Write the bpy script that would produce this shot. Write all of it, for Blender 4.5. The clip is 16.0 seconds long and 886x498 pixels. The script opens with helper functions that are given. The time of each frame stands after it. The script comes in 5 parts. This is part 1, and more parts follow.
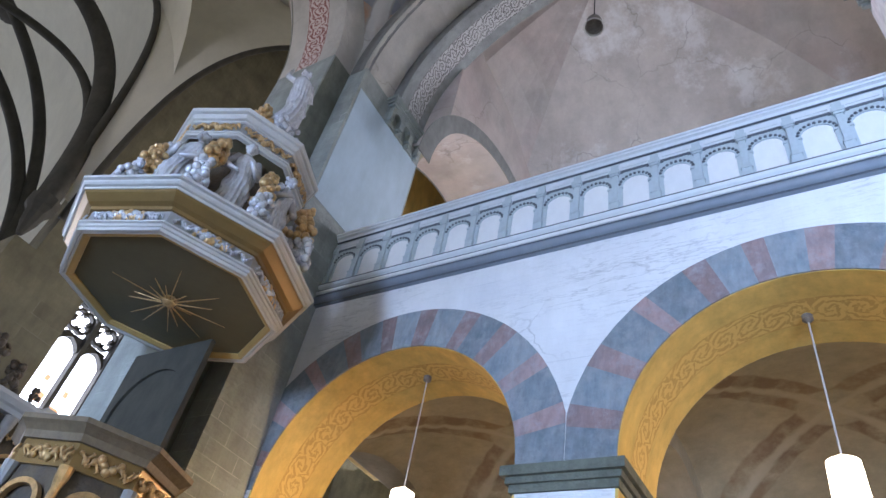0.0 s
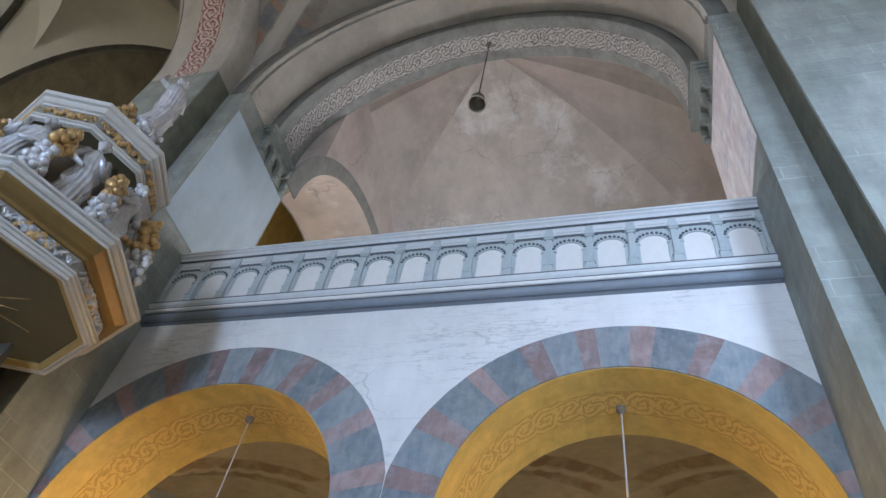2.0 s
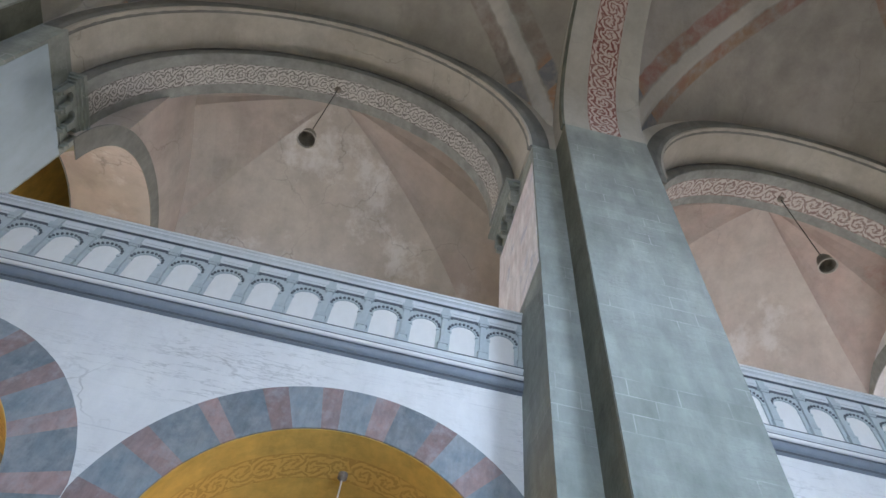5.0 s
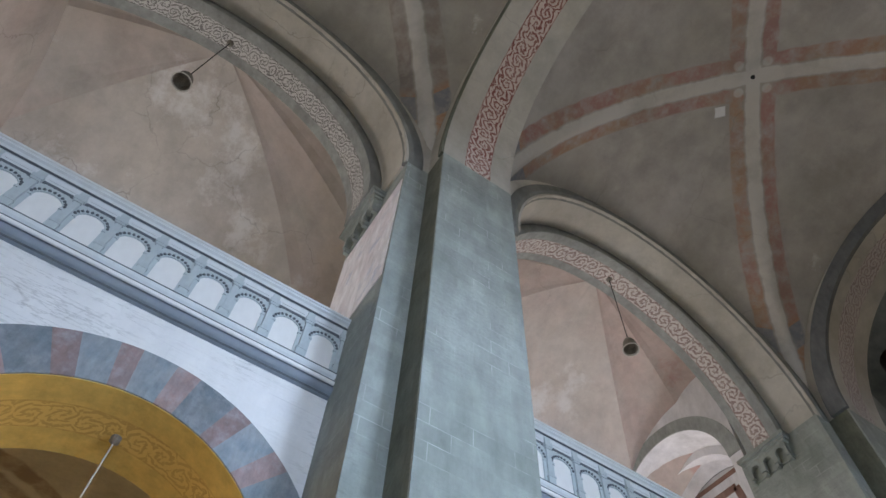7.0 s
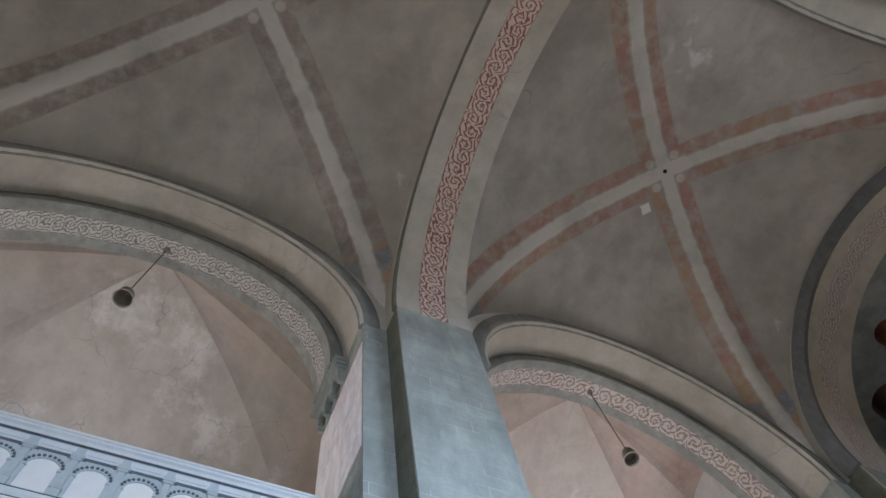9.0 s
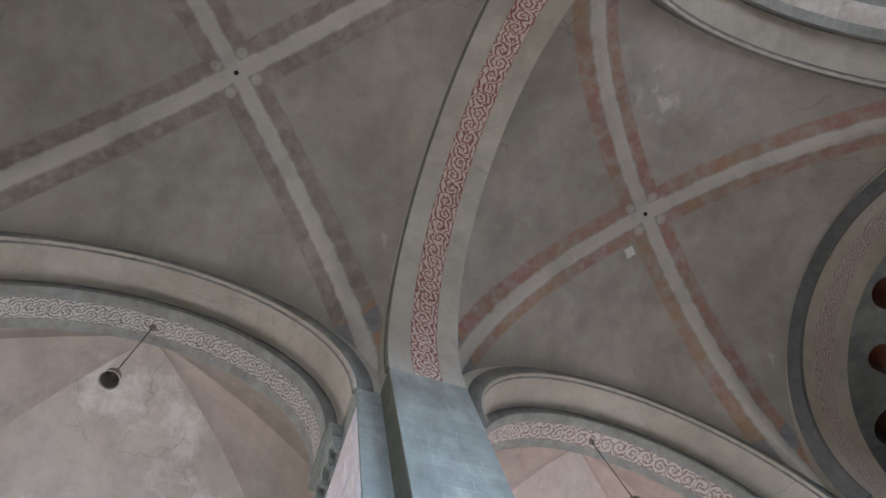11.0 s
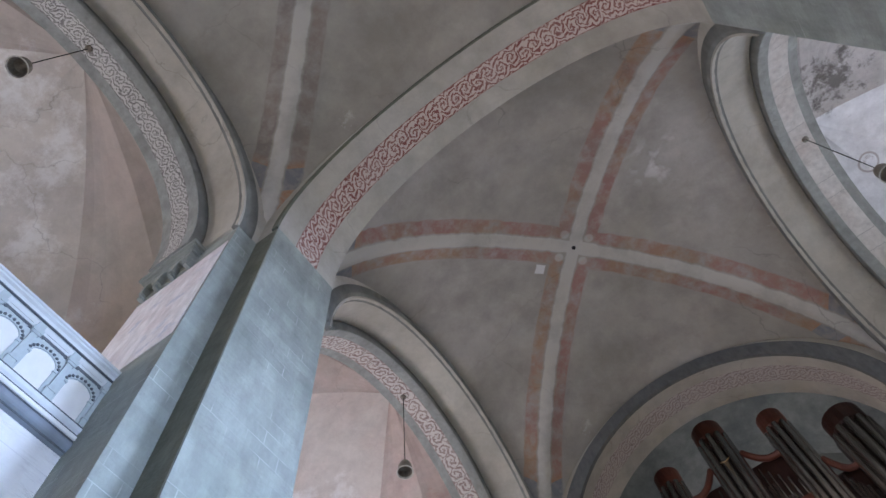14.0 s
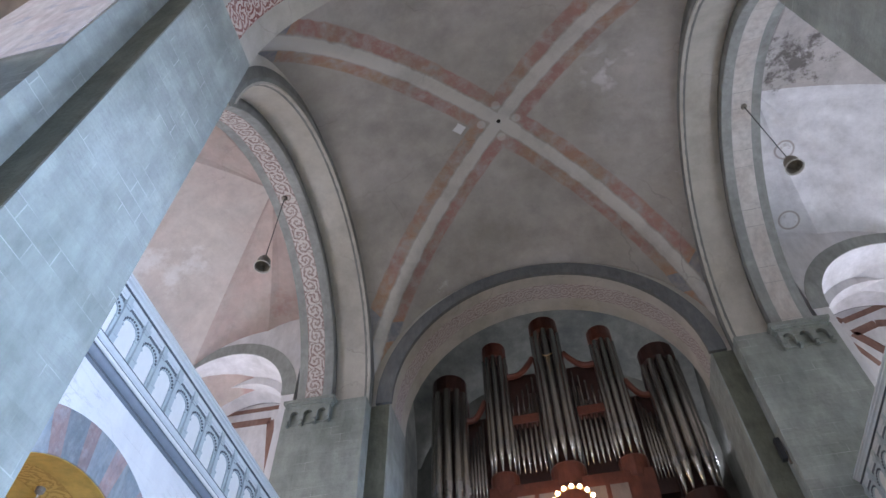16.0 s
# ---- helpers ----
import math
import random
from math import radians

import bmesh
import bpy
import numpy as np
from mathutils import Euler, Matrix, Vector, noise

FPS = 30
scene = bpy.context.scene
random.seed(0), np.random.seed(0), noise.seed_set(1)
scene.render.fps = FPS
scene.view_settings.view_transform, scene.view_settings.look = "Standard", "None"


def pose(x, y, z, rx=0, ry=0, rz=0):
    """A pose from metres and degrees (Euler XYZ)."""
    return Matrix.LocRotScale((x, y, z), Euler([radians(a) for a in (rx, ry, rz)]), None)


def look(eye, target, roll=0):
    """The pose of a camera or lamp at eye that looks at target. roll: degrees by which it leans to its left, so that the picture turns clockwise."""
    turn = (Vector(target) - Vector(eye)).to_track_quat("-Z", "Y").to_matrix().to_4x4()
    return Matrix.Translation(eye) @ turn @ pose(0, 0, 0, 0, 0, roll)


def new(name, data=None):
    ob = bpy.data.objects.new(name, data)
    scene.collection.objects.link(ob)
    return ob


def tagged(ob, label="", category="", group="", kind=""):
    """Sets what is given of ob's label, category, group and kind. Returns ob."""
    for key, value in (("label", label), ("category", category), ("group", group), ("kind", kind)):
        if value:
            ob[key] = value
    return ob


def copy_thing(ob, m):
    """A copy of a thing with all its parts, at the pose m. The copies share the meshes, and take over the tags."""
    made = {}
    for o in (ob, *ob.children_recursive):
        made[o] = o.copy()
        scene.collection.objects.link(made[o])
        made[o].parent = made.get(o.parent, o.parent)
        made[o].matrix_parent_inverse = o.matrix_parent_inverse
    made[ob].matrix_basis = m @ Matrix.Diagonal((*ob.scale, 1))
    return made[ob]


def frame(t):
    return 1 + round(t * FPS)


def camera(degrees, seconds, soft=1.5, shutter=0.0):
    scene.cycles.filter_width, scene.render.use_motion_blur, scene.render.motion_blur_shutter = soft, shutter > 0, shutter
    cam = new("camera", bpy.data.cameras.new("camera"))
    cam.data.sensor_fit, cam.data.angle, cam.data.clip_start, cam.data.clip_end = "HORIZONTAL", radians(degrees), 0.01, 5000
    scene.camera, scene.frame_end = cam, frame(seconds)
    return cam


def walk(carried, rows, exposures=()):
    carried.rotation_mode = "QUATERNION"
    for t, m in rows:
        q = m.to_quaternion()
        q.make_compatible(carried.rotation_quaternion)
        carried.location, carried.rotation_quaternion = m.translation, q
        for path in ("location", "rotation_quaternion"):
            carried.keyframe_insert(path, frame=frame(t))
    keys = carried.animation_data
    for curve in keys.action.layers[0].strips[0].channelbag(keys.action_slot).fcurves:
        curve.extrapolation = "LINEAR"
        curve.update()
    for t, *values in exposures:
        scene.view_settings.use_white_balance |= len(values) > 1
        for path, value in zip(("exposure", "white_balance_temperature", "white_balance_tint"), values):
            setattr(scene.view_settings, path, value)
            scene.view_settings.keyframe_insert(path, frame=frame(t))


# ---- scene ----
cam = camera(66.98, 16.0, soft=1.5)
PATH = [
    (0, (0.008, -0.017, 1.594), (-5.827, -4.601, 8.297), 13.14),
    (0.5, (0.010, -0.014, 1.595), (-5.910, -4.114, 8.533), 14.47),
    (1, (0.010, -0.011, 1.598), (-6.008, -3.525, 8.770), 13.99),
    (1.5, (0.006, -0.009, 1.599), (-6.062, -2.972, 8.975), 13.46),
    (2, (-0.002, -0.002, 1.603), (-6.055, -2.504, 9.160), 12.12),
    (2.5, (-0.012, 0.008, 1.608), (-6.004, -2.033, 9.350), 11.55),
    (3, (-0.017, 0.011, 1.602), (-5.894, -1.653, 9.520), 10.68),
    (5.5, (-0.014, 0.000, 1.590), (-5.283, 1.071, 10.021), 7.71),
    (6, (-0.011, -0.005, 1.585), (-5.117, 1.584, 10.035), 6.92),
    (6.5, (-0.009, -0.010, 1.586), (-4.845, 2.112, 10.077), 7.82),
    (7, (-0.008, -0.013, 1.587), (-4.466, 2.520, 10.173), 4.53),
    (7.5, (-0.005, -0.008, 1.591), (-3.923, 2.686, 10.388), -1.59),
    (8, (-0.004, -0.003, 1.596), (-3.376, 2.626, 10.636), -6.16),
    (8.5, (-0.003, 0.002, 1.602), (-2.837, 2.451, 10.874), -11.90),
    (9, (-0.001, 0.006, 1.608), (-2.405, 2.158, 11.073), -20.04),
    (9.5, (0.002, 0.009, 1.610), (-1.986, 1.882, 11.230), -25.34),
    (12, (0.006, 0.008, 1.606), (-1.477, 2.118, 11.268), -35.68),
    (12.5, (0.010, 0.010, 1.607), (-1.559, 2.420, 11.185), -28.88),
    (13, (0.012, 0.015, 1.609), (-1.559, 2.758, 11.096), -24.28),
    (13.5, (0.009, 0.011, 1.607), (-1.598, 3.073, 10.990), -16.46),
    (14, (0.006, 0.007, 1.605), (-1.689, 3.508, 10.818), -10.25),
    (14.5, (0.004, 0.002, 1.602), (-1.797, 4.105, 10.542), -6.77),
    (15, (0.001, 0.001, 1.600), (-1.731, 4.833, 10.182), -4.32),
    (15.5, (0.000, 0.002, 1.603), (-1.532, 5.399, 9.881), -2.06),
    (16, (-0.001, 0.002, 1.607), (-1.247, 5.926, 9.566), -1.02),
]
walk(cam, [(t, look(eye, target, roll)) for t, eye, target, roll in PATH], exposures=((0.0, 0.38, 6000, 25), (1.0, 0.30, 6150, 24), (2.5, 0.12, 6850, 20), (5.5, -0.03, 7100, 20), (8.5, -0.10, 6950, 21), (9.5, 0.14, 6900, 21), (12.5, 0.24, 6550, 24), (16.0, 0.36, 6300, 25)))

# ---- world and light ----
world = bpy.data.worlds.new("world")
scene.world = world
world.use_nodes = True
wn = world.node_tree
sky = wn.nodes.new("ShaderNodeTexSky")
sky.sky_type, sky.sun_disc, sky.sun_elevation, sky.sun_rotation = "NISHITA", False, radians(35), radians(140)
wn.links.new(sky.outputs[0], wn.nodes["Background"].inputs[0])
wn.nodes["Background"].inputs[1].default_value = 0.1

# ---- plan: the nave runs along y; everything mirrors about its axis at XC ----
XC = -0.147
BAYS = (-2.15, 7.38)          # middle of each bay along y
BAY = 9.53
HALF = 3.71                   # half the clear width of a bay between its piers
SPRING = 11.6                 # height where the vaults and upper arches begin
D_WALL, D_STEP, D_PIER = 4.853, 4.003, 3.543   # from the axis: arcade wall, stepped pier, pier front
D_ORD, D_BACK = 4.83, 5.66    # inner order of the gallery arch
ARCHES = (-2.19, 7.54)        # middle of each gallery arch along y
PIERS = (-6.915, 2.615, 12.145)
R_OUT, R_IN, R_CROSS = 3.71, 3.48, 3.543


def area(name, place, target, sx, sy, power, color):
    data = bpy.data.lights.new(name, "AREA")
    data.shape, data.size, data.size_y, data.energy, data.color = "RECTANGLE", sx, sy, power, color
    ob = new(name, data)
    ob.matrix_world = look(place, target)
    return ob


def point(name, place, power, color, size=0.1):
    data = bpy.data.lights.new(name, "POINT")
    data.energy, data.color, data.shadow_soft_size = power, color, size
    ob = new(name, data)
    ob.location = place
    return ob


DAY = (0.50, 0.72, 1.0)
SOFT = (0.88, 0.94, 1.0)
WARM = (1.0, 0.68, 0.32)
# unseen lamps added to fill the choir, transepts and organ room
area("choir_window_light", (XC, -27.5, 7.0), (XC, -10, 10), 6, 9, 900, SOFT)
area("transept_window_light", (-13.6, -10.5, 9.0), (-4, -11, 16), 4, 7, 900, (1.0, 0.97, 0.88))
area("tower_window_light", (XC + 4.5, 16.6, 12.6), (XC - 1, 16.0, 15.0), 1.6, 3.0, 250, SOFT)
area("transept_window_light_south", (13.6, -10.5, 9.0), (2, -11, 17), 4, 7, 900, (1.0, 0.97, 0.88))
# lamps added to brighten the gallery ends; no windows are built there
for s in (-1, 1):
    area("gallery_end_window_light", (XC + s * 7.6, 12.95, 10.2), (XC + s * 7.4, 8.0, 13.0), 1.6, 2.2, 130, SOFT)
area("gallery_east_window_light", (-9.8, -7.5, 9.8), (-6.6, -8.0, 10.2), 0.7, 2.2, 45, SOFT)
for y in BAYS:
    area("aisle_window_light", (9.6, y, 3.4), (-5, y, 5.0), 3.4, 4.2, 2300 if y < 0 else 2700, DAY)
    for o in (-2.05, 2.05):
        # the west lamp is moved and aimed to brighten the far pier reveal
        west = y + o > 9
        area("gallery_window_light", (9.7, 10.7 if west else y + o, 9.4), (-4.4, -5.9, 9.0) if west else (0, y + o - 2.0, 10.8), 0.9 if west else 1.5, 2.6, 220 if west else 100, (0.66, 0.84, 1.0) if west else (0.84, 0.92, 1.0))
    # unseen north lamps added and aimed to brighten the pier reveals
    for e in (-1, 1):
        area("gallery_window_light_far", (-9.8, y + e * 2.05, 9.4), (-4.6, y - e * 3.8, 9.6), 1.2, 2.6, 135, (0.88, 0.93, 1.0))
    for o in (-2.05, 2.05):
        point("aisle_lamp_light", (XC - 5.45, y + o, 3.95), 85 if y + o < -4 else 52, WARM, 0.12)


# ---- materials ----
def mat(name, color, rough=0.85, second=None, scale=1.2, amount=0.5, bump=0.15, fine=30.0, metal=0.0, spots=None, emit=None, grime=0.28):
    m = bpy.data.materials.new(name)
    m.use_nodes = True
    t = m.node_tree
    b = t.nodes["Principled BSDF"]
    b.inputs["Roughness"].default_value, b.inputs["Metallic"].default_value = rough, metal
    co = t.nodes.new("ShaderNodeTexCoord")
    n1 = t.nodes.new("ShaderNodeTexNoise")
    n1.inputs["Scale"].default_value, n1.inputs["Detail"].default_value, n1.inputs["Roughness"].default_value = scale, 6, 0.62
    n2 = t.nodes.new("ShaderNodeTexNoise")
    n2.inputs["Scale"].default_value, n2.inputs["Detail"].default_value = fine, 4
    t.links.new(co.outputs["Object"], n1.inputs["Vector"])
    t.links.new(co.outputs["Object"], n2.inputs["Vector"])
    ramp = t.nodes.new("ShaderNodeMapRange")
    ramp.inputs["From Min"].default_value, ramp.inputs["From Max"].default_value = 0.38, 0.66
    t.links.new(n1.outputs["Fac"], ramp.inputs["Value"])
    mix = t.nodes.new("ShaderNodeMix")
    mix.data_type = "RGBA"
    mix.inputs[6].default_value = (*color, 1)
    mix.inputs[7].default_value = (*(second or tuple(c * 0.72 for c in color)), 1)
    mul = t.nodes.new("ShaderNodeMath")
    mul.operation = "MULTIPLY"
    mul.inputs[1].default_value = amount
    t.links.new(ramp.outputs[0], mul.inputs[0])
    t.links.new(mul.outputs[0], mix.inputs[0])
    last = mix.outputs[2]
    if grime:
        stretch = t.nodes.new("ShaderNodeMapping")
        stretch.inputs["Scale"].default_value = (1.0, 1.0, 0.35)
        t.links.new(co.outputs["Object"], stretch.inputs["Vector"])
        n4 = t.nodes.new("ShaderNodeTexNoise")
        n4.inputs["Scale"].default_value, n4.inputs["Detail"].default_value, n4.inputs["Roughness"].default_value = scale * 4.5, 8, 0.7
        t.links.new(stretch.outputs[0], n4.inputs["Vector"])
        r4 = t.nodes.new("ShaderNodeMapRange")
        r4.inputs["From Min"].default_value, r4.inputs["From Max"].default_value = 0.3, 0.7
        r4.inputs["To Min"].default_value, r4.inputs["To Max"].default_value = 1 - grime, 1 + 0.35 * grime
        t.links.new(n4.outputs["Fac"], r4.inputs["Value"])
        g4 = t.nodes.new("ShaderNodeMix")
        g4.data_type, g4.blend_type = "RGBA", "MULTIPLY"
        g4.inputs[0].default_value = 1.0
        t.links.new(last, g4.inputs[6])
        t.links.new(r4.outputs[0], g4.inputs[7])
        last = g4.outputs[2]
    if spots:
        n3 = t.nodes.new("ShaderNodeTexNoise")
        n3.inputs["Scale"].default_value, n3.inputs["Detail"].default_value, n3.inputs["Roughness"].default_value = spots[1], 8, 0.7
        t.links.new(co.outputs["Object"], n3.inputs["Vector"])
        r3 = t.nodes.new("ShaderNodeMapRange")
        r3.inputs["From Min"].default_value, r3.inputs["From Max"].default_value = spots[2], spots[2] + 0.08
        r3.inputs["To Max"].default_value = 0.7
        t.links.new(n3.outputs["Fac"], r3.inputs["Value"])
        mx = t.nodes.new("ShaderNodeMix")
        mx.data_type = "RGBA"
        mx.inputs[7].default_value = (*spots[0], 1)
        t.links.new(r3.outputs[0], mx.inputs[0])
        t.links.new(last, mx.inputs[6])
        last = mx.outputs[2]
    t.links.new(last, b.inputs["Base Color"])
    if emit:
        b.inputs["Emission Color"].default_value, b.inputs["Emission Strength"].default_value = (*emit[0], 1), emit[1]
    if bump:
        add = t.nodes.new("ShaderNodeMath")
        t.links.new(n1.outputs["Fac"], add.inputs[0])
        t.links.new(n2.outputs["Fac"], add.inputs[1])
        bp = t.nodes.new("ShaderNodeBump")
        bp.inputs["Strength"].default_value, bp.inputs["Distance"].default_value = bump, 0.03
        t.links.new(add.outputs[0], bp.inputs["Height"])
        t.links.new(bp.outputs[0], b.inputs["Normal"])
    m["tail"] = ""
    return m


def coursed(m, light, width=0.75, height=0.34, amount=0.5, tones=0.8):
    """Adds worn pale block joints to a stone material."""
    t = m.node_tree
    b = t.nodes["Principled BSDF"]
    base = b.inputs["Base Color"]
    was = base.links[0].from_socket
    co = t.nodes.new("ShaderNodeTexCoord")
    sep = t.nodes.new("ShaderNodeSeparateXYZ")
    t.links.new(co.outputs["Object"], sep.inputs[0])
    add = t.nodes.new("ShaderNodeMath")
    t.links.new(sep.outputs[0], add.inputs[0])
    t.links.new(sep.outputs[1], add.inputs[1])
    vec = t.nodes.new("ShaderNodeCombineXYZ")
    t.links.new(add.outputs[0], vec.inputs[0])
    t.links.new(sep.outputs[2], vec.inputs[1])
    brick = t.nodes.new("ShaderNodeTexBrick")
    for key, value in (("Scale", 1.0), ("Mortar Size", 0.007), ("Mortar Smooth", 0.4), ("Brick Width", width), ("Row Height", height)):
        brick.inputs[key].default_value = value
    brick.inputs["Color1"].default_value, brick.inputs["Color2"].default_value = (0.9, 0.9, 0.9, 1), (1.06, 1.06, 1.06, 1)
    brick.inputs["Mortar"].default_value = (1, 1, 1, 1)
    t.links.new(vec.outputs[0], brick.inputs["Vector"])
    tone = t.nodes.new("ShaderNodeMix")
    tone.data_type, tone.blend_type = "RGBA", "MULTIPLY"
    tone.inputs[0].default_value = tones
    t.links.new(was, tone.inputs[6])
    t.links.new(brick.outputs["Color"], tone.inputs[7])
    n = t.nodes.new("ShaderNodeTexNoise")
    n.inputs["Scale"].default_value, n.inputs["Detail"].default_value = 1.6, 5
    t.links.new(co.outputs["Object"], n.inputs["Vector"])
    r = t.nodes.new("ShaderNodeMapRange")
    r.inputs["From Min"].default_value, r.inputs["From Max"].default_value, r.inputs["To Max"].default_value = 0.52, 0.66, amount
    t.links.new(n.outputs["Fac"], r.inputs["Value"])
    mul = t.nodes.new("ShaderNodeMath")
    mul.operation = "MULTIPLY"
    t.links.new(r.outputs[0], mul.inputs[0])
    t.links.new(brick.outputs["Fac"], mul.inputs[1])
    mix = t.nodes.new("ShaderNodeMix")
    mix.data_type = "RGBA"
    mix.inputs[7].default_value = (*light, 1)
    t.links.new(mul.outputs[0], mix.inputs[0])
    t.links.new(tone.outputs[2], mix.inputs[6])
    t.links.new(mix.outputs[2], base)
    return m


PLASTER = coursed(mat("white_plaster", (0.80, 0.80, 0.79), 0.9, (0.70, 0.70, 0.70), 0.8, 0.7, 0.8, 7, grime=0.08), (0.45, 0.45, 0.47), 1.7, 0.41, 0.35, 0.15)
STONE = coursed(mat("green_sandstone", (0.36, 0.395, 0.365), 0.88, (0.23, 0.26, 0.235), 0.7, 1.0, 0.6, 16, grime=0.3, spots=((0.19, 0.22, 0.19), 2.2, 0.66)), (0.56, 0.58, 0.56), 0.46, 0.205, 0.5, 0.8)
def streaked(m, depth=0.5, dark=0.14):
    """Adds uneven, nearly level trowel ridges and hairline cracks to a plaster."""
    t = m.node_tree
    b = t.nodes["Principled BSDF"]
    co = t.nodes.new("ShaderNodeTexCoord")
    mp = t.nodes.new("ShaderNodeMapping")
    mp.inputs["Scale"].default_value = (0.8, 0.8, 6.0)
    t.links.new(co.outputs["Object"], mp.inputs["Vector"])
    n = t.nodes.new("ShaderNodeTexNoise")
    n.inputs["Scale"].default_value, n.inputs["Detail"].default_value, n.inputs["Roughness"].default_value = 1.6, 7, 0.62
    t.links.new(mp.outputs[0], n.inputs["Vector"])
    away = t.nodes.new("ShaderNodeMath")
    away.operation = "SUBTRACT"
    away.inputs[1].default_value = 0.5
    t.links.new(n.outputs["Fac"], away.inputs[0])
    size = t.nodes.new("ShaderNodeMath")
    size.operation = "ABSOLUTE"
    t.links.new(away.outputs[0], size.inputs[0])
    line = t.nodes.new("ShaderNodeMapRange")
    line.inputs["From Max"].default_value = 0.022
    line.inputs["To Min"].default_value, line.inputs["To Max"].default_value = 1.0, 0.0
    t.links.new(size.outputs[0], line.inputs["Value"])
    n2 = t.nodes.new("ShaderNodeTexNoise")
    n2.inputs["Scale"].default_value, n2.inputs["Detail"].default_value = 1.1, 3
    t.links.new(co.outputs["Object"], n2.inputs["Vector"])
    some = t.nodes.new("ShaderNodeMapRange")
    some.inputs["From Min"].default_value, some.inputs["From Max"].default_value, some.inputs["To Max"].default_value = 0.45, 0.65, dark
    t.links.new(n2.outputs["Fac"], some.inputs["Value"])
    mul = t.nodes.new("ShaderNodeMath")
    mul.operation = "MULTIPLY"
    t.links.new(line.outputs[0], mul.inputs[0])
    t.links.new(some.outputs[0], mul.inputs[1])
    base = b.inputs["Base Color"]
    mix = t.nodes.new("ShaderNodeMix")
    mix.data_type = "RGBA"
    mix.inputs[7].default_value = (0.22, 0.22, 0.22, 1)
    t.links.new(mul.outputs[0], mix.inputs[0])
    t.links.new(base.links[0].from_socket, mix.inputs[6])
    t.links.new(mix.outputs[2], base)
    bp = t.nodes.new("ShaderNodeBump")
    bp.inputs["Strength"].default_value, bp.inputs["Distance"].default_value = depth, 0.06
    t.links.new(n.outputs["Fac"], bp.inputs["Height"])
    if b.inputs["Normal"].links:
        t.links.new(b.inputs["Normal"].links[0].from_socket, bp.inputs["Normal"])
    t.links.new(bp.outputs[0], b.inputs["Normal"])
    return m


streaked(PLASTER, 0.6, 0.42)
streaked(STONE, 0.35, 0.5)
# dark stone of the imposts, also used for painted shade on piers and arches
STONE_DARK_AND_SHADE = mat("dark_green_stone_and_shade", (0.17, 0.18, 0.14), 0.9, (0.11, 0.12, 0.09), 2.0, 0.9, 0.6, 18)
VAULT = mat("vault_plaster", (0.53, 0.50, 0.44), 0.92, (0.41, 0.37, 0.32), 0.4, 0.8, 0.2, 9, grime=0.15)
CREAM = mat("cream_plaster", (0.53, 0.51, 0.45), 0.9, (0.41, 0.38, 0.32), 0.5, 0.9, 0.2, 12, grime=0.16)
OLIVECREAM = mat("olive_cream_plaster", (0.36, 0.33, 0.22), 0.9, (0.28, 0.25, 0.16), 1.0, 0.8, 0.2, 12)
GREYBAND = mat("grey_paint", (0.34, 0.36, 0.34), 0.9, (0.25, 0.27, 0.26), 1.5, 0.7, 0.2, 12)
DARKBAND = mat("dark_grey_green_paint", (0.19, 0.195, 0.18), 0.9, (0.27, 0.28, 0.26), 1.3, 0.8, 0.3, 14, grime=0.25)
OCHRE = mat("ochre_paint", (0.78, 0.55, 0.16), 0.85, (0.66, 0.44, 0.11), 1.0, 0.6, 0.15, 12)
PINK = mat("pink_vault_paint", (0.50, 0.465, 0.42), 0.92, (0.50, 0.41, 0.37), 0.28, 0.9, 0.25, 8, spots=((0.64, 0.64, 0.63), 0.42, 0.585), grime=0.2)
AISLE = mat("aisle_plaster", (0.56, 0.50, 0.36), 0.9, (0.46, 0.38, 0.24), 0.5, 0.7, 0.2, 9)
PARAPET = mat("blue_grey_paint", (0.50, 0.575, 0.59), 0.5, (0.43, 0.50, 0.52), 3.0, 0.5, 0.1, 40, grime=0.12)
PANEL = mat("white_paint", (0.82, 0.82, 0.80), 0.55, (0.76, 0.76, 0.74), 2.0, 0.5, 0.05, 40, grime=0.06)
REDBLOCK = mat("red_voussoir", (0.37, 0.25, 0.235), 0.9, (0.27, 0.215, 0.215), 3.0, 0.9, 0.6, 18)
BLUEBLOCK = mat("blue_grey_voussoir", (0.20, 0.245, 0.275), 0.9, (0.29, 0.31, 0.325), 3.0, 0.9, 0.6, 18)


